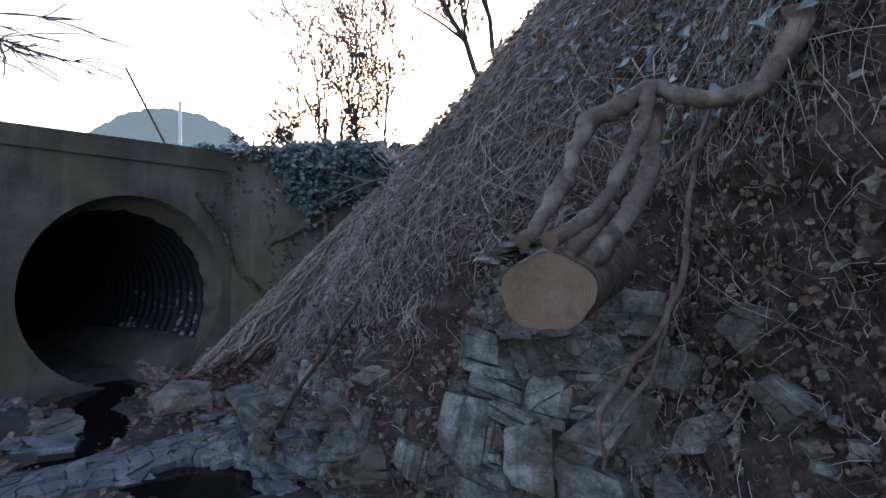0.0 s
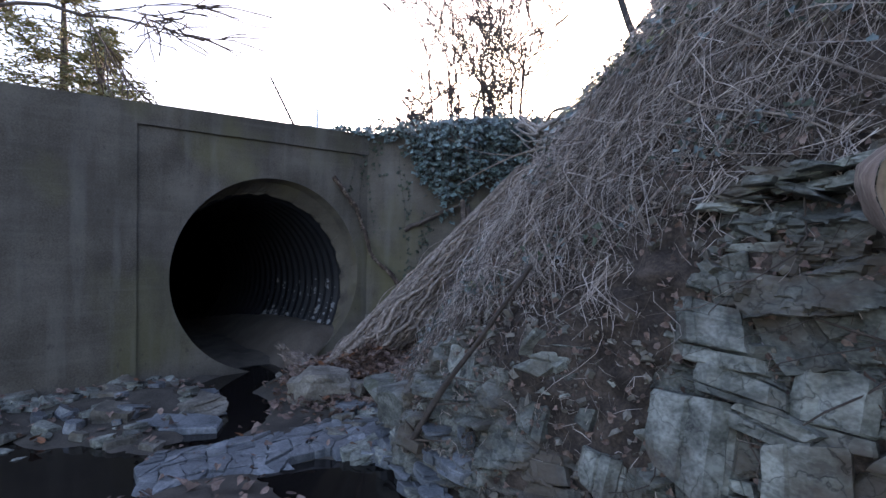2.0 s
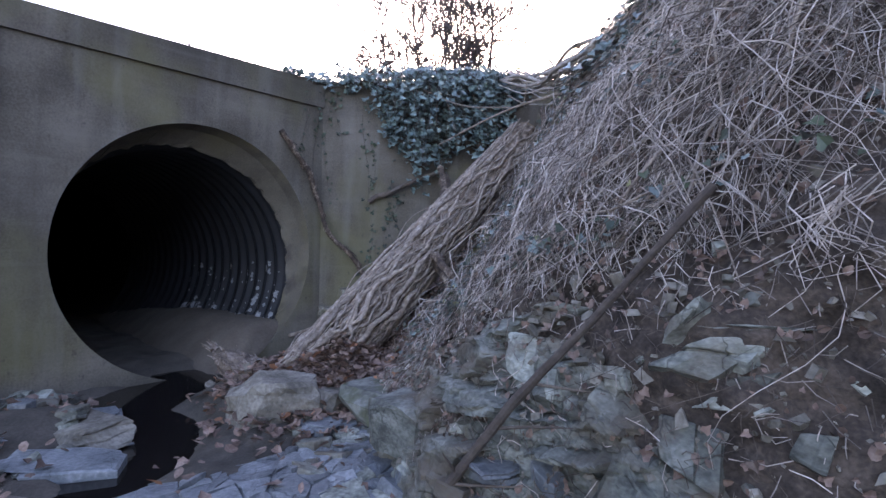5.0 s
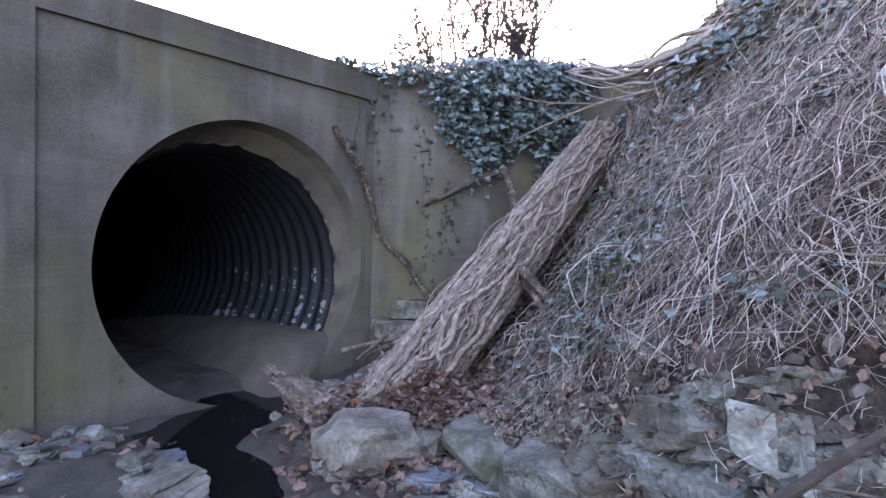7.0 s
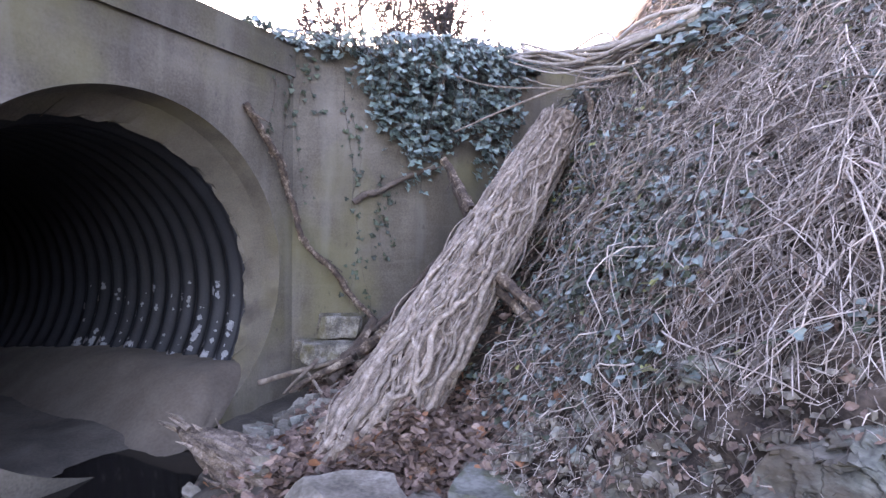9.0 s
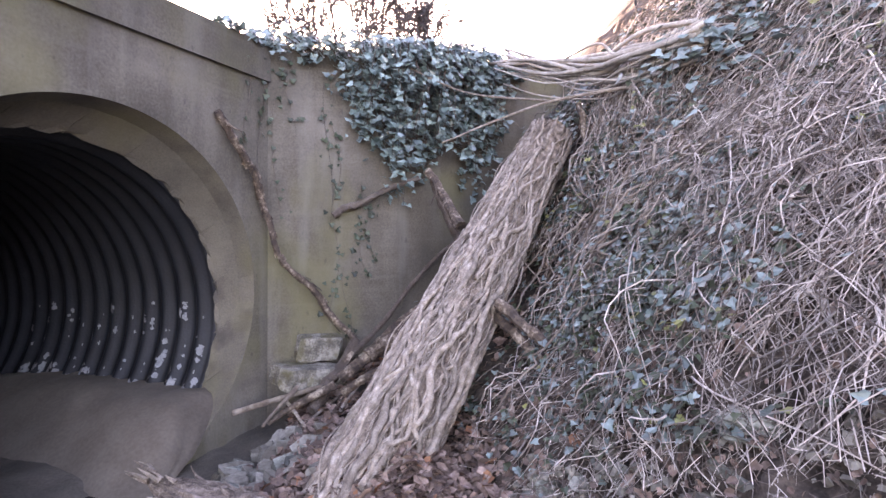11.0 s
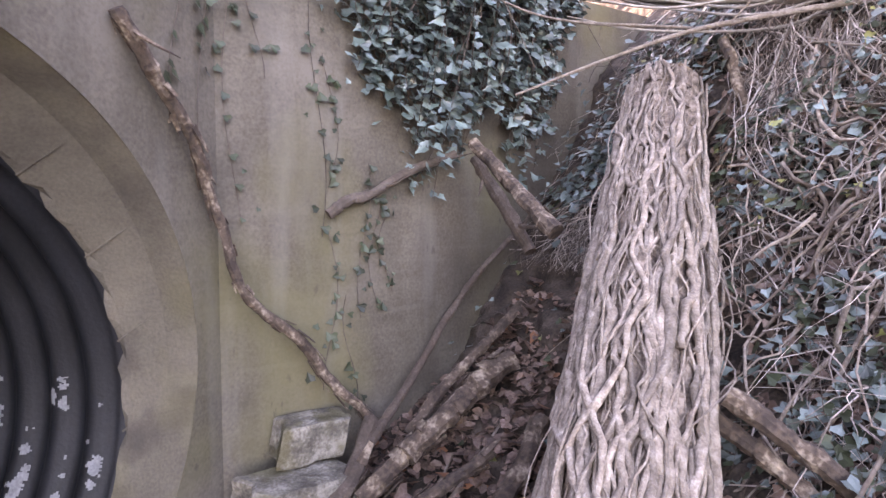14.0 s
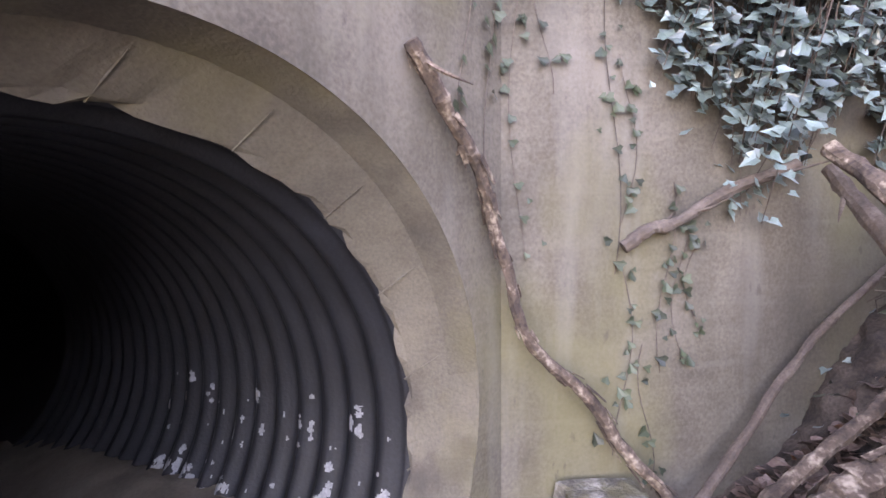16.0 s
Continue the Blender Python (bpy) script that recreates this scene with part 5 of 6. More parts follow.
def stream_stones():
    rnd = random.Random(23)
    slate_shelf()
    # plates at the bank's foot
    for i in range(70):
        y = rnd.uniform(4.1, 6.0)
        x = float(np.interp(y, STATIONS, [BANK[k][0] for k in STATIONS])) - rnd.uniform(-0.15, 0.5)
        if math.hypot((x + 2.05) / 0.5, (y - 4.5) / 0.3) < 1:
            continue
        set_stone("slate_slab", SLATES if rnd.random() < 0.6 else SLABS, (x, y, max(0.02, surf_z(x, y)) + 0.01), (rnd.uniform(0.16, 0.42), rnd.uniform(0.12, 0.3), rnd.uniform(0.05, 0.12)), rnd.uniform(110, 160), rnd, None, 9, "wet blue-grey slate slab in the stream bed", "stone", "slate slabs in the stream")
    big = "large flat grey slab beside the stream channel"
    for x, y, z, L, W, H, turn, shapes, lab in (
            (-3.95, 5.12, 0.03, 0.85, 0.42, 0.10, 20, SLATES, "flat pale slate slab awash in the stream"),
            (-4.15, 5.62, 0.07, 0.75, 0.45, 0.16, -25, BOULDERS, big), (-4.95, 5.55, 0.10, 0.85, 0.45, 0.16, 30, PALE_SLABS, big),
            (-4.62, 5.02, 0.08, 0.45, 0.3, 0.2, 10, PALES, "pale angular rock at the wall's foot"), (-4.15, 4.62, 0.02, 0.36, 0.22, 0.1, 40, PALE_SLABS, "pale flat stone in shallow water"),
            (-3.85, 4.62, 0.0, 0.18, 0.14, 0.12, 0, PALES, "small pale stone in shallow water"),
            (-2.88, 5.93, 0.22, 0.74, 0.5, 0.44, 25, BOULDERS, "large rounded grey boulder beside the channel"), (-2.50, 5.98, 0.22, 0.24, 0.2, 0.24, 60, BOULDERS, "small grey stone beside the boulder"),
            (-2.0, 5.85, 0.28, 0.75, 0.5, 0.22, -30, MOSSED, "mossy grey rock shelf at the bank's foot"), (-1.75, 5.35, 0.38, 0.7, 0.5, 0.3, -40, SOLID, "grey rock shelf at the bank's foot"),
            (-3.0, 7.85, 0.22, 0.34, 0.26, 0.08, 20, PALE_SLABS, "flat stone half buried in litter"),
            (1.5, 1.75, 1.1, 0.3, 0.2, 0.16, 20, PALES, "pale stone lodged in the soil bank")):
        set_stone("rock", shapes, (x, y, z), (L, W, H), turn, rnd, None, 4, lab, "stone")
    # small rubble: left bed and the heap by the log
    for i in range(75):
        x, y = rnd.uniform(-6.2, -3.9), rnd.uniform(3.9, 5.9)
        if (Vector((x, y, 0)) - CORNER).dot(OUT_A) < 0.1:
            continue
        w = rnd.uniform(0.06, 0.3) * rnd.uniform(0.5, 1)
        set_stone("rubble_stone", (SHAPES, SLABS, SHALE, SLATES)[rnd.randrange(4)], (x, y, ground_z(x, y) + 0.02), (w * 1.3, w, w * 0.5), rnd.uniform(0, 360), rnd, None, 12, "grey broken stone in the stream bed", "stone", "rubble in the stream bed")
    for i in range(110):
        x, y = rnd.gauss(-3.2, 0.28), rnd.gauss(7.25, 0.42)
        w = rnd.uniform(0.06, 0.19)
        if (Vector((x, y, 0)) - CORNER).dot(OUT_A) < 0.2:
            continue
        set_stone("rubble_stone", (PALES, SHAPES, PALE_SLABS)[rnd.randrange(3)], (x, y, surf_z(x, y) + 0.02), (w * 1.2, w, w * 0.6), rnd.uniform(0, 360), rnd, None, 16, "pale broken stone heaped below the log", "stone", "rubble below the log")
    # foot of the headwall
    for i in range(40):
        u = rnd.uniform(-4.5, -2.5)
        p = on_a(u, 0, rnd.uniform(0.08, 0.45))
        w = rnd.uniform(0.05, 0.16)
        set_stone("rubble_stone", SHAPES, (p.x, p.y, ground_z(p.x, p.y) + 0.02), (w * 1.3, w, w * 0.6), rnd.uniform(0, 360), rnd, None, 12, "grey broken stone in the stream bed", "stone", "rubble in the stream bed")


stream_stones()


# -- dry stems over the bank --
def near_log(p, gap=0.34):
    a, b = Vector((-2.95, 6.42, 0.14)), Vector((-0.93, 8.33, 2.74))
    f = min(1.03, max(0, (p - a).dot(b - a) / (b - a).length_squared))
    return (p - a.lerp(b, f)).length < gap


def fringe(y):
    """How low the dry stems hang at y, in levels: above the ledge first, then down towards the log's foot."""
    return float(np.interp(y, (3.0, 3.4, 3.75, 4.0, 4.35, 4.7, 5.2, 6.0), (5.1, 4.75, 4.35, 3.3, 2.9, 2.55, 2.15, 1.0)))


def stems():
    rnd = random.Random(29)
    fine, dark = Heap(), Heap()
    count = 0
    while count < 8200:
        y0 = rnd.uniform(2.2, 8.9)
        w0 = rnd.uniform(1.6, 8.1)
        # bare rock and soil stay clear
        if y0 < 3.2 and w0 < 5.2:
            continue
        if w0 < fringe(y0) + 0.3:
            continue
        if y0 > 7.2 and w0 < 3.6:
            continue
        if y0 < 3.7 and w0 < 6.2 and rnd.random() < 0.65:
            continue
        if 5.4 < y0 < 7.6 and w0 < 4.4 and rnd.random() < 0.72:
            continue
        dens = 0.45 + 0.9 * fbm(y0 * 0.9, w0 * 0.7, 3)
        if rnd.random() > dens:
            continue
        run = rnd.uniform(0.5, 2.4)
        dy = rnd.gauss(-0.12, 0.5) * run * 0.5
        if rnd.random() < 0.25:
            run, dy = run * 0.35, dy + rnd.gauss(0, 0.5)
        lift = rnd.uniform(0.0, 0.07) if rnd.random() < 0.85 else rnd.uniform(0.07, 0.2)
        curl = 0.07 if rnd.random() < 0.5 else 0.19
        r = (0.0012 + 0.004 * rnd.random() ** 2.4) * (0.7 if y0 < 5 else 1)
        m = 10
        pts = []
        ph = rnd.random() * 6
        for j in range(m + 1):
            f = j / m
            y = y0 + dy * f + 0.05 * math.sin(ph + f * 5)
            w = w0 - run * f
            lo = 3.4 if y > 7.35 else fringe(y)
            if w < lo - 0.25:
                break
            p, n = bank(y, max(w, 0.3)), bank_normal(y, max(w, 0.3))
            pts.append(p + n * (0.03 + lift * math.sin(math.pi * (0.15 + 0.8 * f)) + curl * fbm(p.x * 3, p.y * 3, p.z * 3 + count)) + Vector((0, 1.2 * curl * fbm(p.x * 4, p.z * 4, count * 1.7), 0)))
        m = len(pts) - 1
        if m < 4 or any(near_log(p) for p in pts):
            continue
        heap = fine if rnd.random() < 0.74 else dark
        heap.tube(pts, [r * (1.1 - 0.6 * j / m) for j in range(m + 1)], 4, False)
        count += 1
    for i in range(75):
        y0, w0 = rnd.uniform(3.6, 8.6), rnd.uniform(3.6, 7.6)
        run, dy = rnd.uniform(1.0, 3.5), rnd.gauss(0.0, 0.8)
        pts, ph = [], rnd.random() * 6
        for j in range(13):
            f = j / 12
            y, w = y0 + dy * f + 0.08 * math.sin(ph + 6 * f), max(w0 - run * f, fringe(y0) + 0.1)
            p, n = bank(y, w), bank_normal(y, w)
            pts.append(p + n * (0.05 + 0.07 * math.sin(3 * f + ph) + rnd.uniform(-0.015, 0.015)))
        if any(near_log(p) for p in pts) or (y0 > 7.2 and w0 - run < 3):
            continue
        r = rnd.uniform(0.005, 0.013)
        one = Heap()
        one.tube([p - pts[0] for p in pts], [r * (1.1 - 0.6 * j / 12) for j in range(13)], 6, True, 0.15, rnd)
        ob = tagged(new("woody_vine", one.mesh("woody_vine", VINE, True)), "woody pale vine trailing down the bank", "vine", "woody vines on the bank")
        ob.location = pts[0]
    # crooked vines tangled beside the log
    for i in range(90):
        y0, w0 = rnd.uniform(6.4, 8.3), rnd.uniform(3.2, 5.8)
        run, dy, ph = rnd.uniform(0.6, 2.2), rnd.gauss(-0.2, 0.5), rnd.random() * 6
        pts = []
        for j in range(17):
            f = j / 16
            y, w = y0 + dy * f + 0.10 * fbm(f * 4, i * 1.7), w0 - run * f + 0.25 * fbm(f * 4, i * 2.3, 4)
            p, n = bank(y, max(w, 1.2)), bank_normal(y, max(w, 1.2))
            pts.append(p + n * (0.08 + 0.10 * abs(fbm(f * 3, i * 0.9, 7)) + 0.05 * math.sin(3 * f + ph)))
        if any(near_log(p, 0.27) for p in pts):
            continue
        r = rnd.uniform(0.004, 0.011)
        one = Heap()
        one.tube([p - pts[0] for p in pts], [r * (1.1 - 0.65 * j / 16) * (1 + 0.3 * fbm(j * 0.8, i)) for j in range(17)], 6, True, 0.25, rnd)
        ob = tagged(new("woody_vine", one.mesh("woody_vine", VINE if i % 3 else ROOT, True)), "crooked woody vine tangled beside the leaning log", "vine", "woody vines beside the log")
        ob.location = pts[0]
    # hanging tufts over the rock
    for cy, cz, k in ((4.02, 1.60, 28), (3.75, 2.1, 16), (4.4, 1.7, 26), (3.5, 2.25, 20), (4.75, 1.5, 14), (5.2, 1.25, 14)):
        for i in range(k):
            p, t, n, ang = contour(cy + rnd.gauss(0, 0.02), cz)
            L = rnd.uniform(0.10, 0.38)
            side = t * rnd.gauss(0.02, 0.13)
            q = p + n * 0.08 + t * rnd.gauss(0, 0.03) + Vector((0, 0, rnd.gauss(0, 0.03)))
            curl = Vector((rnd.gauss(0, 0.03), rnd.gauss(0, 0.03), 0))
            fine.tube([q - t * rnd.gauss(0.06, 0.05) + Vector((0, 0, 0.08)), q, q + n * 0.05 + side * 0.5 + curl - Vector((0, 0, L * 0.3)), q + n * 0.05 + side * 0.9 - curl - Vector((0, 0, L * 0.7)), q + n * 0.03 + side + curl * 2 - Vector((0, 0, L))], [0.0026, 0.0028, 0.0026, 0.002, 0.0012], 4, False)
    # hair roots over soil and rock beside the stump
    for i in range(110):
        y0, w0 = rnd.uniform(1.0, 4.0), rnd.uniform(1.2, 5.0)
        pts = []
        run, dy, ph = rnd.uniform(0.4, 1.8), rnd.gauss(0, 0.35), rnd.random() * 6
        for j in range(9):
            f = j / 8
            p, n = bank(y0 + dy * f + 0.05 * math.sin(ph + 7 * f), max(w0 - run * f, 0.2)), bank_normal(y0 + dy * f, max(w0 - run * f, 0.2))
            pts.append(p + n * (0.06 + 0.08 * math.sin(math.pi * f) + 0.03 * math.sin(9 * f + ph)))
        r = 0.0015 + 0.0045 * rnd.random() ** 2
        (dark if i % 4 else fine).tube(pts, [r * (1.1 - 0.7 * j / 8) for j in range(9)], 5, False)
    # broken bits of stem and rootlets lying on bare soil
    for i in range(3400):
        y = rnd.uniform(1.6, 6.2)
        w = rnd.uniform(0.3, fringe(y) + 0.6)
        p, n = bank(y, w), bank_normal(y, w)
        t = (n.orthogonal().normalized() * rnd.gauss(0, 1) + n.cross(n.orthogonal()).normalized() * rnd.gauss(0, 1)).normalized()
        L = rnd.uniform(0.03, 0.16)
        q = p + n * (0.035 + 0.05 * rnd.random())
        k = n.cross(t) * rnd.gauss(0, 0.25) * L
        (fine if rnd.random() < 0.45 else dark).tube([q - t * L * 0.5, q + k + n * rnd.uniform(0, 0.02), q + t * L * 0.5 + n * rnd.uniform(-0.02, 0.03)], [0.0022, 0.002, 0.0012], 3, False)
    # crumbs and chips of shale in the soil
    crumbs = Heap()
    for i in range(2600):
        y = rnd.uniform(1.4, 6.3)
        w = rnd.uniform(0.2, fringe(y) + 0.3)
        p, n = bank(y, w), bank_normal(y, w)
        g = 0.006 + 0.028 * rnd.random() ** 2.5
        q = p + n * (0.02 + 0.05 * rnd.random())
        turn = Matrix.Rotation(rnd.random() * 6.28, 3, Vector((rnd.gauss(0, 1), rnd.gauss(0, 1), rnd.gauss(0, 1))).normalized())
        crumbs.add([q + turn @ (Vector(c) * g * rnd.uniform(0.7, 1.3)) for c in ((-1, -0.7, -0.4), (1, -0.8, -0.4), (0.9, 0.8, -0.4), (-0.8, 0.7, -0.4), (-0.7, -0.4, 0.4), (0.6, -0.5, 0.5), (0.5, 0.5, 0.4), (-0.6, 0.6, 0.3))],
                   [(3, 2, 1, 0), (4, 5, 6, 7), (0, 1, 5, 4), (1, 2, 6, 5), (2, 3, 7, 6), (3, 0, 4, 7)])
    tagged(new("soil_crumbs", crumbs.mesh("soil_crumbs", PALE_ROCK)), "crumbs and chips of shale in the soil", "crumbs", kind="stuff")
    tagged(new("dry_stems", fine.mesh("dry_stems", STEM)), "pale dry vine stems draped over the bank", "stems", kind="stuff")
    tagged(new("dark_stems", dark.mesh("dark_stems", TWIG)), "dark thin twigs tangled over the bank", "twigs", kind="stuff")


stems()


# -- leaves --
def bank_leaves():
    rnd = random.Random(37)
    ivy, old, litter, russet, dim = Heap(), Heap(), Heap(), Heap(), Heap()
    n = 0
    while n < 13000:
        y, w = rnd.uniform(1.6, 9.2), rnd.uniform(1.2, 8.3)
        if w < fringe(y) + 0.2:
            continue
        if y > 7.3 and w < 3.7 and rnd.random() < 0.9:
            n += 0.25
            continue
        d = fbm(y * 1.1 + 4, w * 0.9, 7) + 0.22 * (y > 5.5) + 0.12 * (w > 5.5)
        if near_log(bank(y, w), 0.42) or d < 0.06 + 0.3 * rnd.random():
            n += 0.25
            continue
        p, nn = bank(y, w), bank_normal(y, w)
        p = p + nn * rnd.uniform(0.03, 0.17)
        up = (nn + Vector((rnd.gauss(0, 0.5), rnd.gauss(0, 0.5), 0.5 + rnd.gauss(0, 0.4)))).normalized()
        k = rnd.random()
        (ivy if k < 0.5 else dim if k < 0.94 else old).leaf(p, up, rnd.random() * 6.28, rnd.uniform(0.025, 0.062))
        n += 1
    for i in range(3600):
        y, w = rnd.gauss(6.55, 0.45), rnd.gauss(2.9, 0.8)
        if y < 5.5 or w < 1.0 or w > 4.8 or near_log(bank(y, w), 0.36) or fbm(y * 1.6, w * 1.4, 2) < -0.12:
            continue
        p, nn = bank(y, w), bank_normal(y, w)
        up = (nn + Vector((rnd.gauss(0, 0.5), rnd.gauss(0, 0.5), 0.5 + rnd.gauss(0, 0.4)))).normalized()
        (ivy if rnd.random() < 0.55 else dim).leaf(p + nn * rnd.uniform(0.02, 0.14), up, rnd.random() * 6.28, rnd.uniform(0.025, 0.06))
    # big clumps: above the log, over the ledge, beside the stump
    for cy, cw, ry, rw, k, s in ((7.0, 6.0, 0.25, 0.35, 240, 0.1), (6.3, 6.8, 0.4, 0.4, 260, 0.1), (8.6, 5.4, 0.35, 0.6, 380, 0.08), (3.0, 6.0, 0.35, 0.5, 160, 0.085), (2.5, 6.4, 0.35, 0.5, 160, 0.085), (4.2, 6.5, 0.3, 0.4, 100, 0.075), (8.8, 4.4, 0.2, 0.4, 220, 0.075)):
        for i in range(k):
            y, w = rnd.gauss(cy, ry), rnd.gauss(cw, rw)
            p, nn = bank(y, w), bank_normal(y, w)
            up = (nn + Vector((rnd.gauss(0, 0.4), rnd.gauss(0, 0.4), 0.5))).normalized()
            ivy.leaf(p + nn * rnd.uniform(0.05, 0.25), up, rnd.random() * 6.28, s * rnd.uniform(0.5, 1.05))
    # litter on heap, bank and bed
    for i in range(15000):
        k = rnd.random()
        if k < 0.36:
            x, y = rnd.gauss(-2.68, 0.34), rnd.gauss(6.55, 0.42)
        elif k < 0.50:
            x, y = rnd.uniform(-3.3, -1.5), rnd.uniform(7.3, 8.95)
        elif k < 0.965:
            y, w = rnd.uniform(1.5, 8.5), rnd.uniform(0.4, 7)
            p, nn = bank(y, w), bank_normal(y, w)
            litter.leaf(p + nn * rnd.uniform(0.03, 0.08), nn + Vector((rnd.gauss(0, 0.4), rnd.gauss(0, 0.4), rnd.gauss(0, 0.4))), rnd.random() * 6.28, rnd.uniform(0.02, 0.05 if y < 5.5 else 0.07), "ivy" if rnd.random() < 0.5 else "plain", rnd.uniform(-0.4, 0.8))
            continue
        else:
            x, y = rnd.uniform(-6, -1.8), rnd.uniform(3.6, 6.5)
        if (Vector((x, y, 0)) - CORNER).dot(OUT_A) < 0.05 or (Vector((x, y, 0)) - CORNER).dot(OUT_B) < 0.05:
            continue
        z = surf_z(x, y)
        if z < 0.0:
            continue
        heap = russet if rnd.random() < 0.035 else litter
        heap.leaf((x, y, z + rnd.uniform(0.015, 0.10)), (rnd.gauss(0, 0.45), rnd.gauss(0, 0.45), 1), rnd.random() * 6.28, rnd.uniform(0.03, 0.10), "ivy" if rnd.random() < 0.5 else "plain", rnd.uniform(-0.4, 0.6))
    tagged(new("bank_ivy", ivy.mesh("bank_ivy", IVY)), "dark glossy ivy leaves creeping over the bank", "ivy", kind="stuff")
    tagged(new("shaded_ivy", dim.mesh("shaded_ivy", IVY_DARK)), "small dark ivy leaves beside the log", "ivy", kind="stuff")
    tagged(new("faded_ivy", old.mesh("faded_ivy", IVY_LIGHT)), "yellowing ivy leaves among the stems", "ivy", kind="stuff")
    tagged(new("leaf_litter", litter.mesh("leaf_litter", LITTER)), "dry brown fallen leaves", "leaves", kind="stuff")
    tagged(new("russet_leaves", russet.mesh("russet_leaves", RUSSET)), "russet fallen leaves on the debris heap", "leaves", kind="stuff")


bank_leaves()


def wall_ivy():
    """The mass that hangs over the wing wall, and the thin trails below it."""
    rnd = random.Random(41)
    thing = base("wall_ivy", on_b(1.5, 3.7), "thick dark ivy hanging over the wing wall", "ivy")
    o = thing.location
    leaves, stalks = Heap(), Heap()
    top = lambda u: 3.5 + 0.1 * u
    # hanging strands carry the leaves
    for i in range(170):
        u = min(2.75, max(-0.5, rnd.gauss(1.55, 0.68)))
        reach = (1.35 * math.exp(-((u - 1.35) / 0.55) ** 2) + 1.35 * math.exp(-((u - 2.25) / 0.3) ** 2) + 0.22) * rnd.uniform(0.35, 1.05)
        out = (0.38 * math.exp(-((u - 1.45) / 0.6) ** 2) + 0.08) * rnd.uniform(0.4, 1.0)
        at = (lambda f: on_b(u + 0.10 * math.sin(f * 4 + i), top(u) + 0.06 - reach * f, 0.03 + out * math.sin(math.pi * min(1, 0.25 + 0.7 * f)))) if u >= 0 else (lambda f: on_a(u, 3.5 - reach * f * 0.6, 0.06))
        pts = [at(j / 6) - o for j in range(7)]
        stalks.tube(pts, [0.005, 0.005, 0.004, 0.004, 0.003, 0.003, 0.002], 4, False)
        for j in range(int(7 + reach * 25)):
            f = rnd.random()
            p = at(f) + Vector((rnd.gauss(0, 0.05), rnd.gauss(0, 0.05), rnd.gauss(0, 0.03)))
            nn = OUT_B * 0.8 + Vector((rnd.gauss(0, 0.45), rnd.gauss(0, 0.35), 0.75 + rnd.gauss(0, 0.5)))
            leaves.leaf(p - o, nn, math.pi + rnd.gauss(0, 0.9), rnd.uniform(0.035, 0.09))
    for i in range(620):  # the crest
        u = rnd.uniform(-0.55, 2.6)
        p = on_b(u, top(u) + rnd.gauss(0.05, 0.06), rnd.uniform(-0.25, 0.14)) if u > 0 else on_a(u, 3.48 + rnd.gauss(0.02, 0.03), rnd.uniform(-0.15, 0.07))
        leaves.leaf(p - o, OUT_B * 0.5 + Vector((rnd.gauss(0, 0.5), rnd.gauss(0, 0.5), 0.8)), rnd.random() * 6.28, rnd.uniform(0.04, 0.09))
    tagged(part("stem_tangle", stalks.mesh("stem_tangle", TWIG), thing), kind="stuff")
    tagged(part("leaves", leaves.mesh("leaves", IVY_WALL), thing, "glossy blue-green ivy leaves"), kind="stuff")
    # single trails
    for i, (u, z0, z1) in enumerate(((-0.28, 3.4, 2.5), (-0.1, 3.4, 2.1), (0.08, 3.5, 1.95), (0.2, 3.4, 2.7), (0.55, 3.3, 1.85), (0.63, 2.9, 2.1), (0.62, 1.9, 0.95), (0.85, 2.3, 1.35), (0.93, 2.1, 1.4), (1.0, 2.0, 1.5), (0.75, 1.5, 0.75))):
        trail = base("ivy_trail", on_b(u, z0), "thin trail of small ivy leaves on bare concrete", "ivy", "ivy trails on the wall")
        o = trail.location
        face = on_b if u >= 0 else on_a
        line = lambda f: face(u + 0.05 * math.sin(5 * f + i), z0 + (z1 - z0) * f, 0.012)
        st, lv = Heap(), Heap()
        st.tube([line(j / 10) - o for j in range(11)], 0.0025, 4, False)
        for j in range(int(6 + 11 * (z0 - z1))):
            f = rnd.random()
            nn = (OUT_B if u >= 0 else OUT_A) + Vector((rnd.gauss(0, 0.3), rnd.gauss(0, 0.3), 0.3))
            p = line(f) + (ALONG_B if u >= 0 else ALONG_A) * rnd.gauss(0, 0.035) + (OUT_B if u >= 0 else OUT_A) * 0.012
            lv.leaf(p - o, nn, math.pi + rnd.gauss(0, 0.7), rnd.uniform(0.025, 0.062))
        part("stalk", st.mesh("stalk", TWIG), trail)
        tagged(part("leaves", lv.mesh("leaves", IVY_DARK), trail), kind="stuff")


wall_ivy()


# -- trees and distance above the walls --
def grow(heap, p, d, length, r, depth, rnd, up=0.15, spread=0.6):
    """A limb that forks on and on into twigs."""
    n = 5
    pts, rr = [p], [r]
    for i in range(n):
        d = (d + Vector((rnd.gauss(0, 0.13), rnd.gauss(0, 0.13), rnd.gauss(0, 0.08) + up * 0.2))).normalized()
        p = p + d * length / n
        pts.append(p)
        rr.append(r * (1 - 0.55 * (i + 1) / n))
    heap.tube(pts, [max(q, 0.0085) for q in rr], 5 if depth > 1 else 3, False)
    if depth > 0:
        for k in range(rnd.randint(3, 6)):
            i = rnd.randint(1, n)
            q = (d + Vector((rnd.gauss(0, spread), rnd.gauss(0, spread), rnd.gauss(0, spread * 0.6) + up))).normalized()
            grow(heap, pts[i], q, length * rnd.uniform(0.35, 0.62), rr[i] * 0.6, depth - 1, rnd, up, spread)


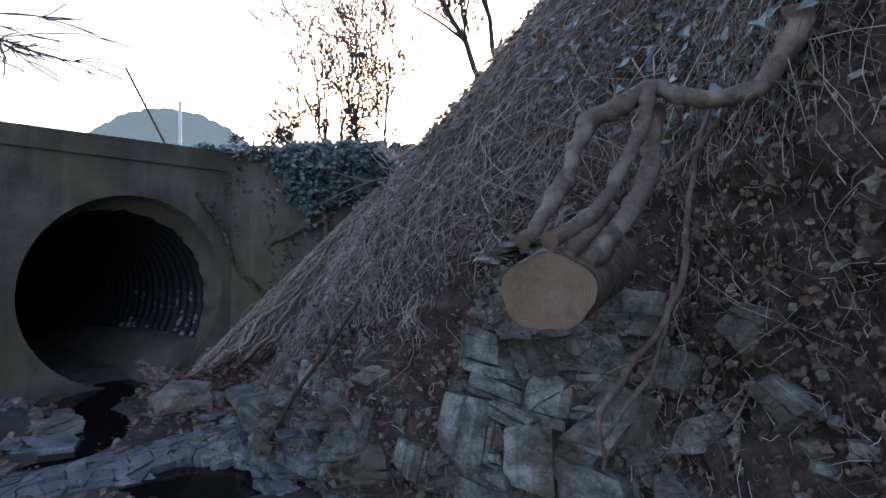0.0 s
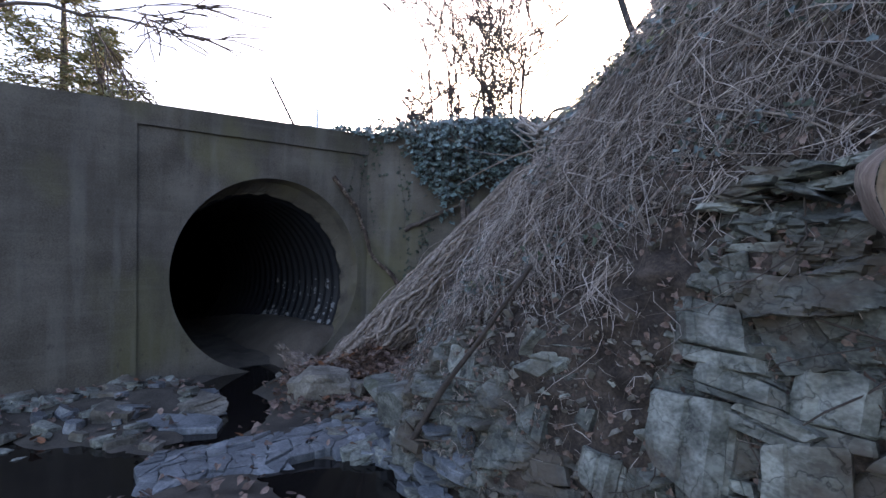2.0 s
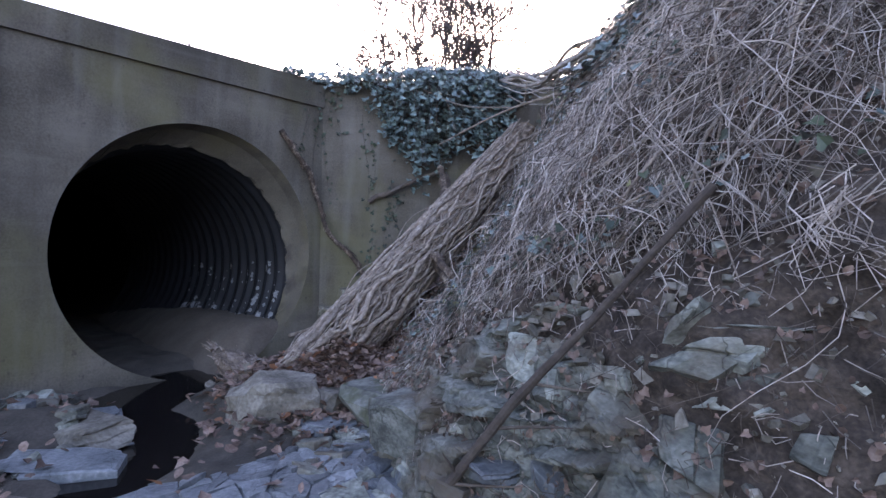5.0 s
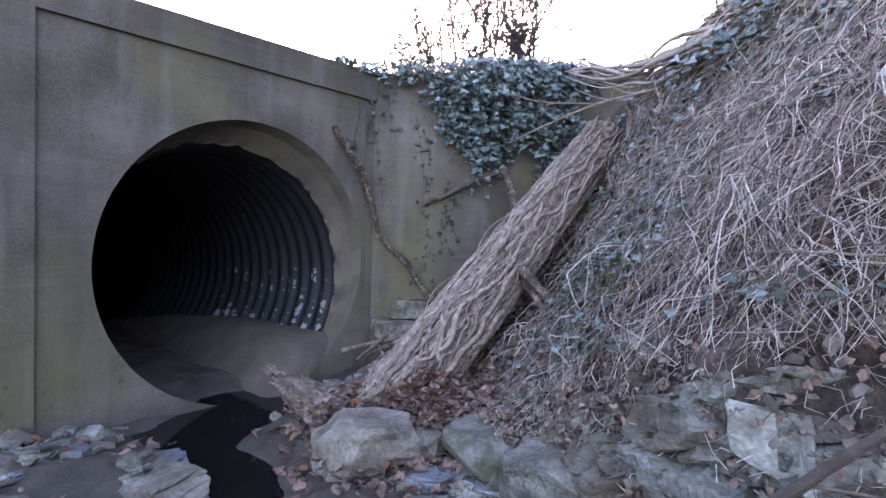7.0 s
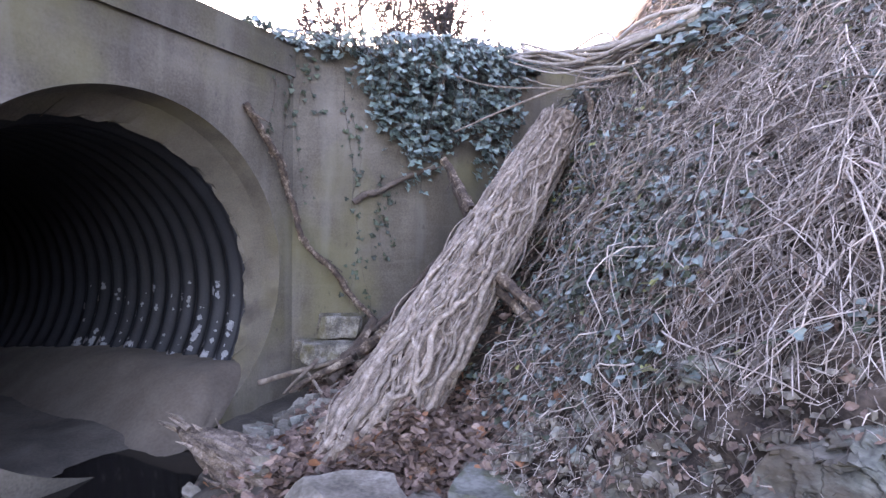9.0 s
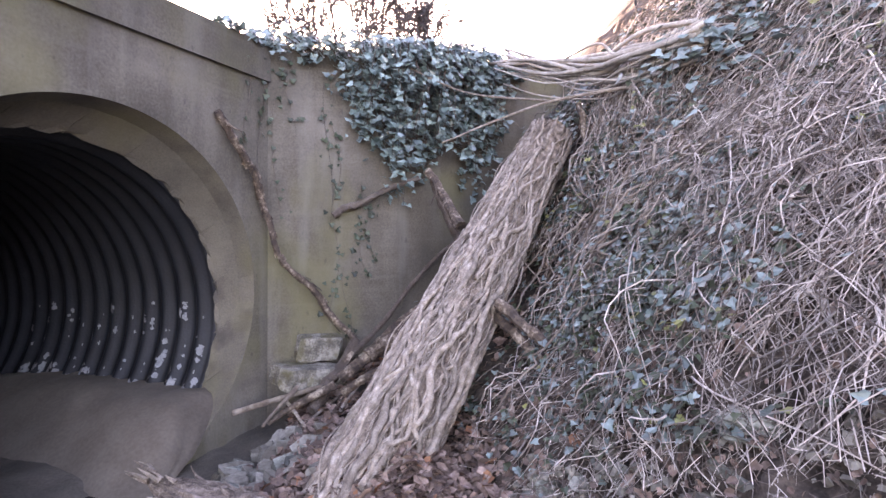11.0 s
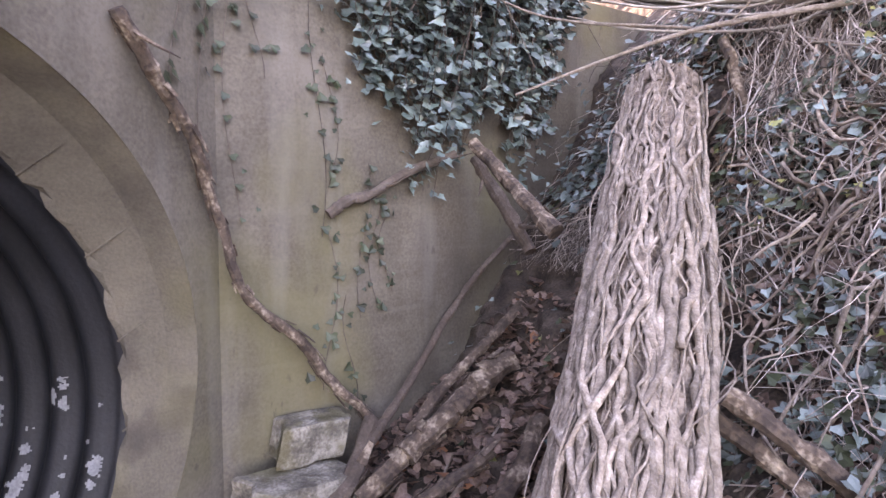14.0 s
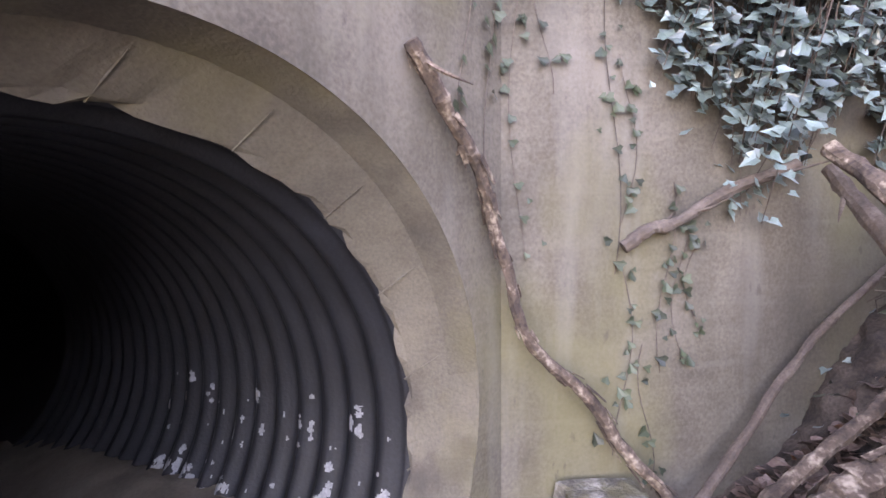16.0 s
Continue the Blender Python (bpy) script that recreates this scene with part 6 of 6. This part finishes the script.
def bare_tree(name, at, lean, height, r, seed, label, depth=3, up=0.2, spread=0.55):
    rnd = random.Random(seed)
    thing = base(name, at, label, "tree")
    trunk, limbs = Heap(), Heap()
    d = Vector(lean).normalized()
    pts = [Vector((0, 0, 0)) + d * height * i / 8 + Vector((rnd.gauss(0, 0.03), rnd.gauss(0, 0.03), 0)) * height * 0.3 * (i > 0) for i in range(9)]
    trunk.tube(pts, [r * (1 - 0.8 * i / 8) for i in range(9)], 7, False)
    for i in range(2, 9):
        for k in range(rnd.randint(1, 3)):
            q = (d + Vector((rnd.gauss(0, spread), rnd.gauss(0, spread), rnd.gauss(0.1, 0.3)))).normalized()
            grow(limbs, pts[i], q, height * rnd.uniform(0.2, 0.38), r * (1 - 0.8 * i / 8) * 0.6, depth - 1, rnd, up, spread)
    part("trunk", trunk.mesh("trunk", GREY_TWIG, True), thing)
    tagged(part("crown", limbs.mesh("crown", GREY_TWIG), thing), kind="stuff")
    return thing


SAPLING = "slender leafless sapling behind the wall"
for i, (x, y, lx, h) in enumerate(((-2.7, 12.6, -0.1, 4.3), (-2.3, 12.9, 0.02, 4.8), (-1.95, 12.4, -0.06, 4.6), (-1.6, 12.7, 0.08, 4.2), (-3.2, 12.8, -0.18, 3.6), (-1.3, 12.2, -0.03, 4.6), (-2.5, 12.2, 0.12, 3.7), (-2.9, 13.2, -0.12, 4.0), (-1.5, 13.2, -0.1, 4.4))):
    bare_tree("sapling", (x, y, 3.3), (lx, 0, 1), h, 0.03, 60 + i, SAPLING, 3, 0.12, 0.75)
for i, (x, y, h) in enumerate(((-3.4, 11.5, 1.5), (-4.0, 12.0, 1.3), (-3.0, 10.8, 1.2), (-2.5, 10.6, 1.3), (-2.0, 10.4, 1.2), (-1.6, 10.3, 1.1), (-4.8, 12.5, 1.0), (-3.6, 10.6, 0.9))):
    bare_tree("bramble", (x, y, 3.3), (0.2 * math.sin(i * 2), 0, 1), h, 0.02, 80 + i, "leafless bramble bush behind the wall", 3, 0.0, 0.9)
bare_tree("tree", (0.72, 9.2, 4.6), (-0.5, 0, 1), 4.2, 0.06, 91, "leafless tree leaning over the bank's crest", 3, 0.2, 0.45)
bare_tree("tree", (0.95, 8.9, 4.8), (-0.28, 0, 1), 4.2, 0.05, 92, "leafless tree leaning over the bank's crest", 3, 0.2, 0.45)
bare_tree("tree", (0.6, 9.3, 4.4), (-0.2, 0, 1), 2.4, 0.018, 93, "slim leafless tree on the bank's crest", 3, 0.2, 0.4)
overhang = base("tree_limb", (-9.6, 7.4, 3.3), "bare tree with a long limb reaching over the wall", "tree")
_h, _l = Heap(), Heap()
_h.tube([(0, 0, 0), (0.1, 0, 1.2), (0.3, -0.1, 2.0), (0.9, -0.3, 2.2)], [0.12, 0.1, 0.09, 0.05], 8)
grow(_l, Vector((0.6, -0.2, 2.05)), Vector((1, -0.1, -0.1)), 3.4, 0.035, 3, random.Random(6), -0.05, 0.35)
grow(_l, Vector((0.8, -0.2, 2.15)), Vector((1, 0.1, 0.25)), 2.4, 0.03, 3, random.Random(9), 0.1, 0.4)
part("trunk", _h.mesh("trunk", TWIG, True), overhang)
tagged(part("crown", _l.mesh("crown", TWIG), overhang), kind="stuff")


def cedar(at, height, spread, seed):
    rnd = random.Random(seed)
    thing = base("cedar", at, "shaggy olive-green cedar behind the wall", "tree")
    trunk, wood, crown = Heap(), Heap(), Heap()
    trunk.tube([(0, 0, 0), (0.03, 0.02, height * 0.5), (0, 0, height)], [0.12, 0.08, 0.015], 8)
    for i in range(70):
        z = height * rnd.uniform(0.12, 0.98)
        L = spread * (1.05 - z / height) * rnd.uniform(0.6, 1.2) + 0.15
        a = rnd.random() * 6.28
        d = Vector((math.cos(a), math.sin(a), rnd.uniform(-0.1, 0.45)))
        pts = [Vector((0, 0, z)) + d * L * f + Vector((0, 0, -0.25 * L * f * f)) for f in (0, 0.35, 0.7, 1.0)]
        wood.tube(pts, [0.02, 0.014, 0.009, 0.003], 4, False)
        for j in range(70):
            f = rnd.uniform(0.25, 1.05)
            p = Vector((0, 0, z)) + d * L * f + Vector((rnd.gauss(0, 0.1), rnd.gauss(0, 0.1), -0.25 * L * f * f + rnd.gauss(0, 0.07)))
            q = (d + Vector((rnd.gauss(0, 0.6), rnd.gauss(0, 0.6), rnd.gauss(-0.2, 0.4)))).normalized()
            s = q.orthogonal().normalized() * 0.018
            ln = rnd.uniform(0.08, 0.2)
            crown.add([p, p + q * ln * 0.5 + s, p + q * ln, p + q * ln * 0.5 - s], [(0, 1, 2, 3)])
    part("trunk", trunk.mesh("trunk", TWIG, True), thing)
    tagged(part("limb_tangle", wood.mesh("limb_tangle", TWIG), thing), kind="stuff")
    tagged(part("crown", crown.mesh("crown", NEEDLES), thing, "drooping olive-green sprays"), kind="stuff")


cedar((-11.2, 10.2, 3.3), 4.6, 1.9, 3)
cedar((-9.9, 9.9, 3.3), 2.9, 1.2, 4)
cedar((-12.6, 9.6, 3.3), 5.0, 1.8, 5)


def pole(at, tip, r, label, material):
    h = Heap()
    h.tube([Vector((0, 0, 0)), (Vector(tip) - Vector(at)) * 0.5, Vector(tip) - Vector(at)], [r, r * 0.9, r * 0.75], 10)
    ob = tagged(new("pole", h.mesh("pole", material, True)), label, "pole")
    ob.location = at


pole((-9.4, 20, 3.3), (-12.1, 20, 8.34), 0.05, "leaning dark wooden pole behind the wall", TWIG)
pole((-12.5, 25, 3.3), (-12.55, 25, 8.35), 0.09, "upright white post behind the wall", POST)


def far_hill():
    h = Heap()
    n, m = 120, 10
    verts = []
    for j in range(m):
        for i in range(n):
            x = -330 + 290 * i / (n - 1)
            crest = max(30, 87 - 20 * ((x + 192) / 55) ** 2) + 1.5 * fbm(x * 0.2, j * 0.3) + 1.5 * fbm(x * 0.9, j)
            t = j / (m - 1)
            verts.append((x, 300 + 60 * math.sin(t * math.pi / 2) + 2 * fbm(x * 0.3, t * 5, 3), crest * math.sin(t * math.pi / 2)))
    h.add([Vector(v) for v in verts], [(j * n + i, j * n + i + 1, (j + 1) * n + i + 1, (j + 1) * n + i) for j in range(m - 1) for i in range(n - 1)])
    # its material glows faintly to imitate distance haze
    tagged(new("backdrop", h.mesh("backdrop", HAZE_HILLSIDE)), "distant wooded hill on the skyline", "hill", kind="structure")


far_hill()
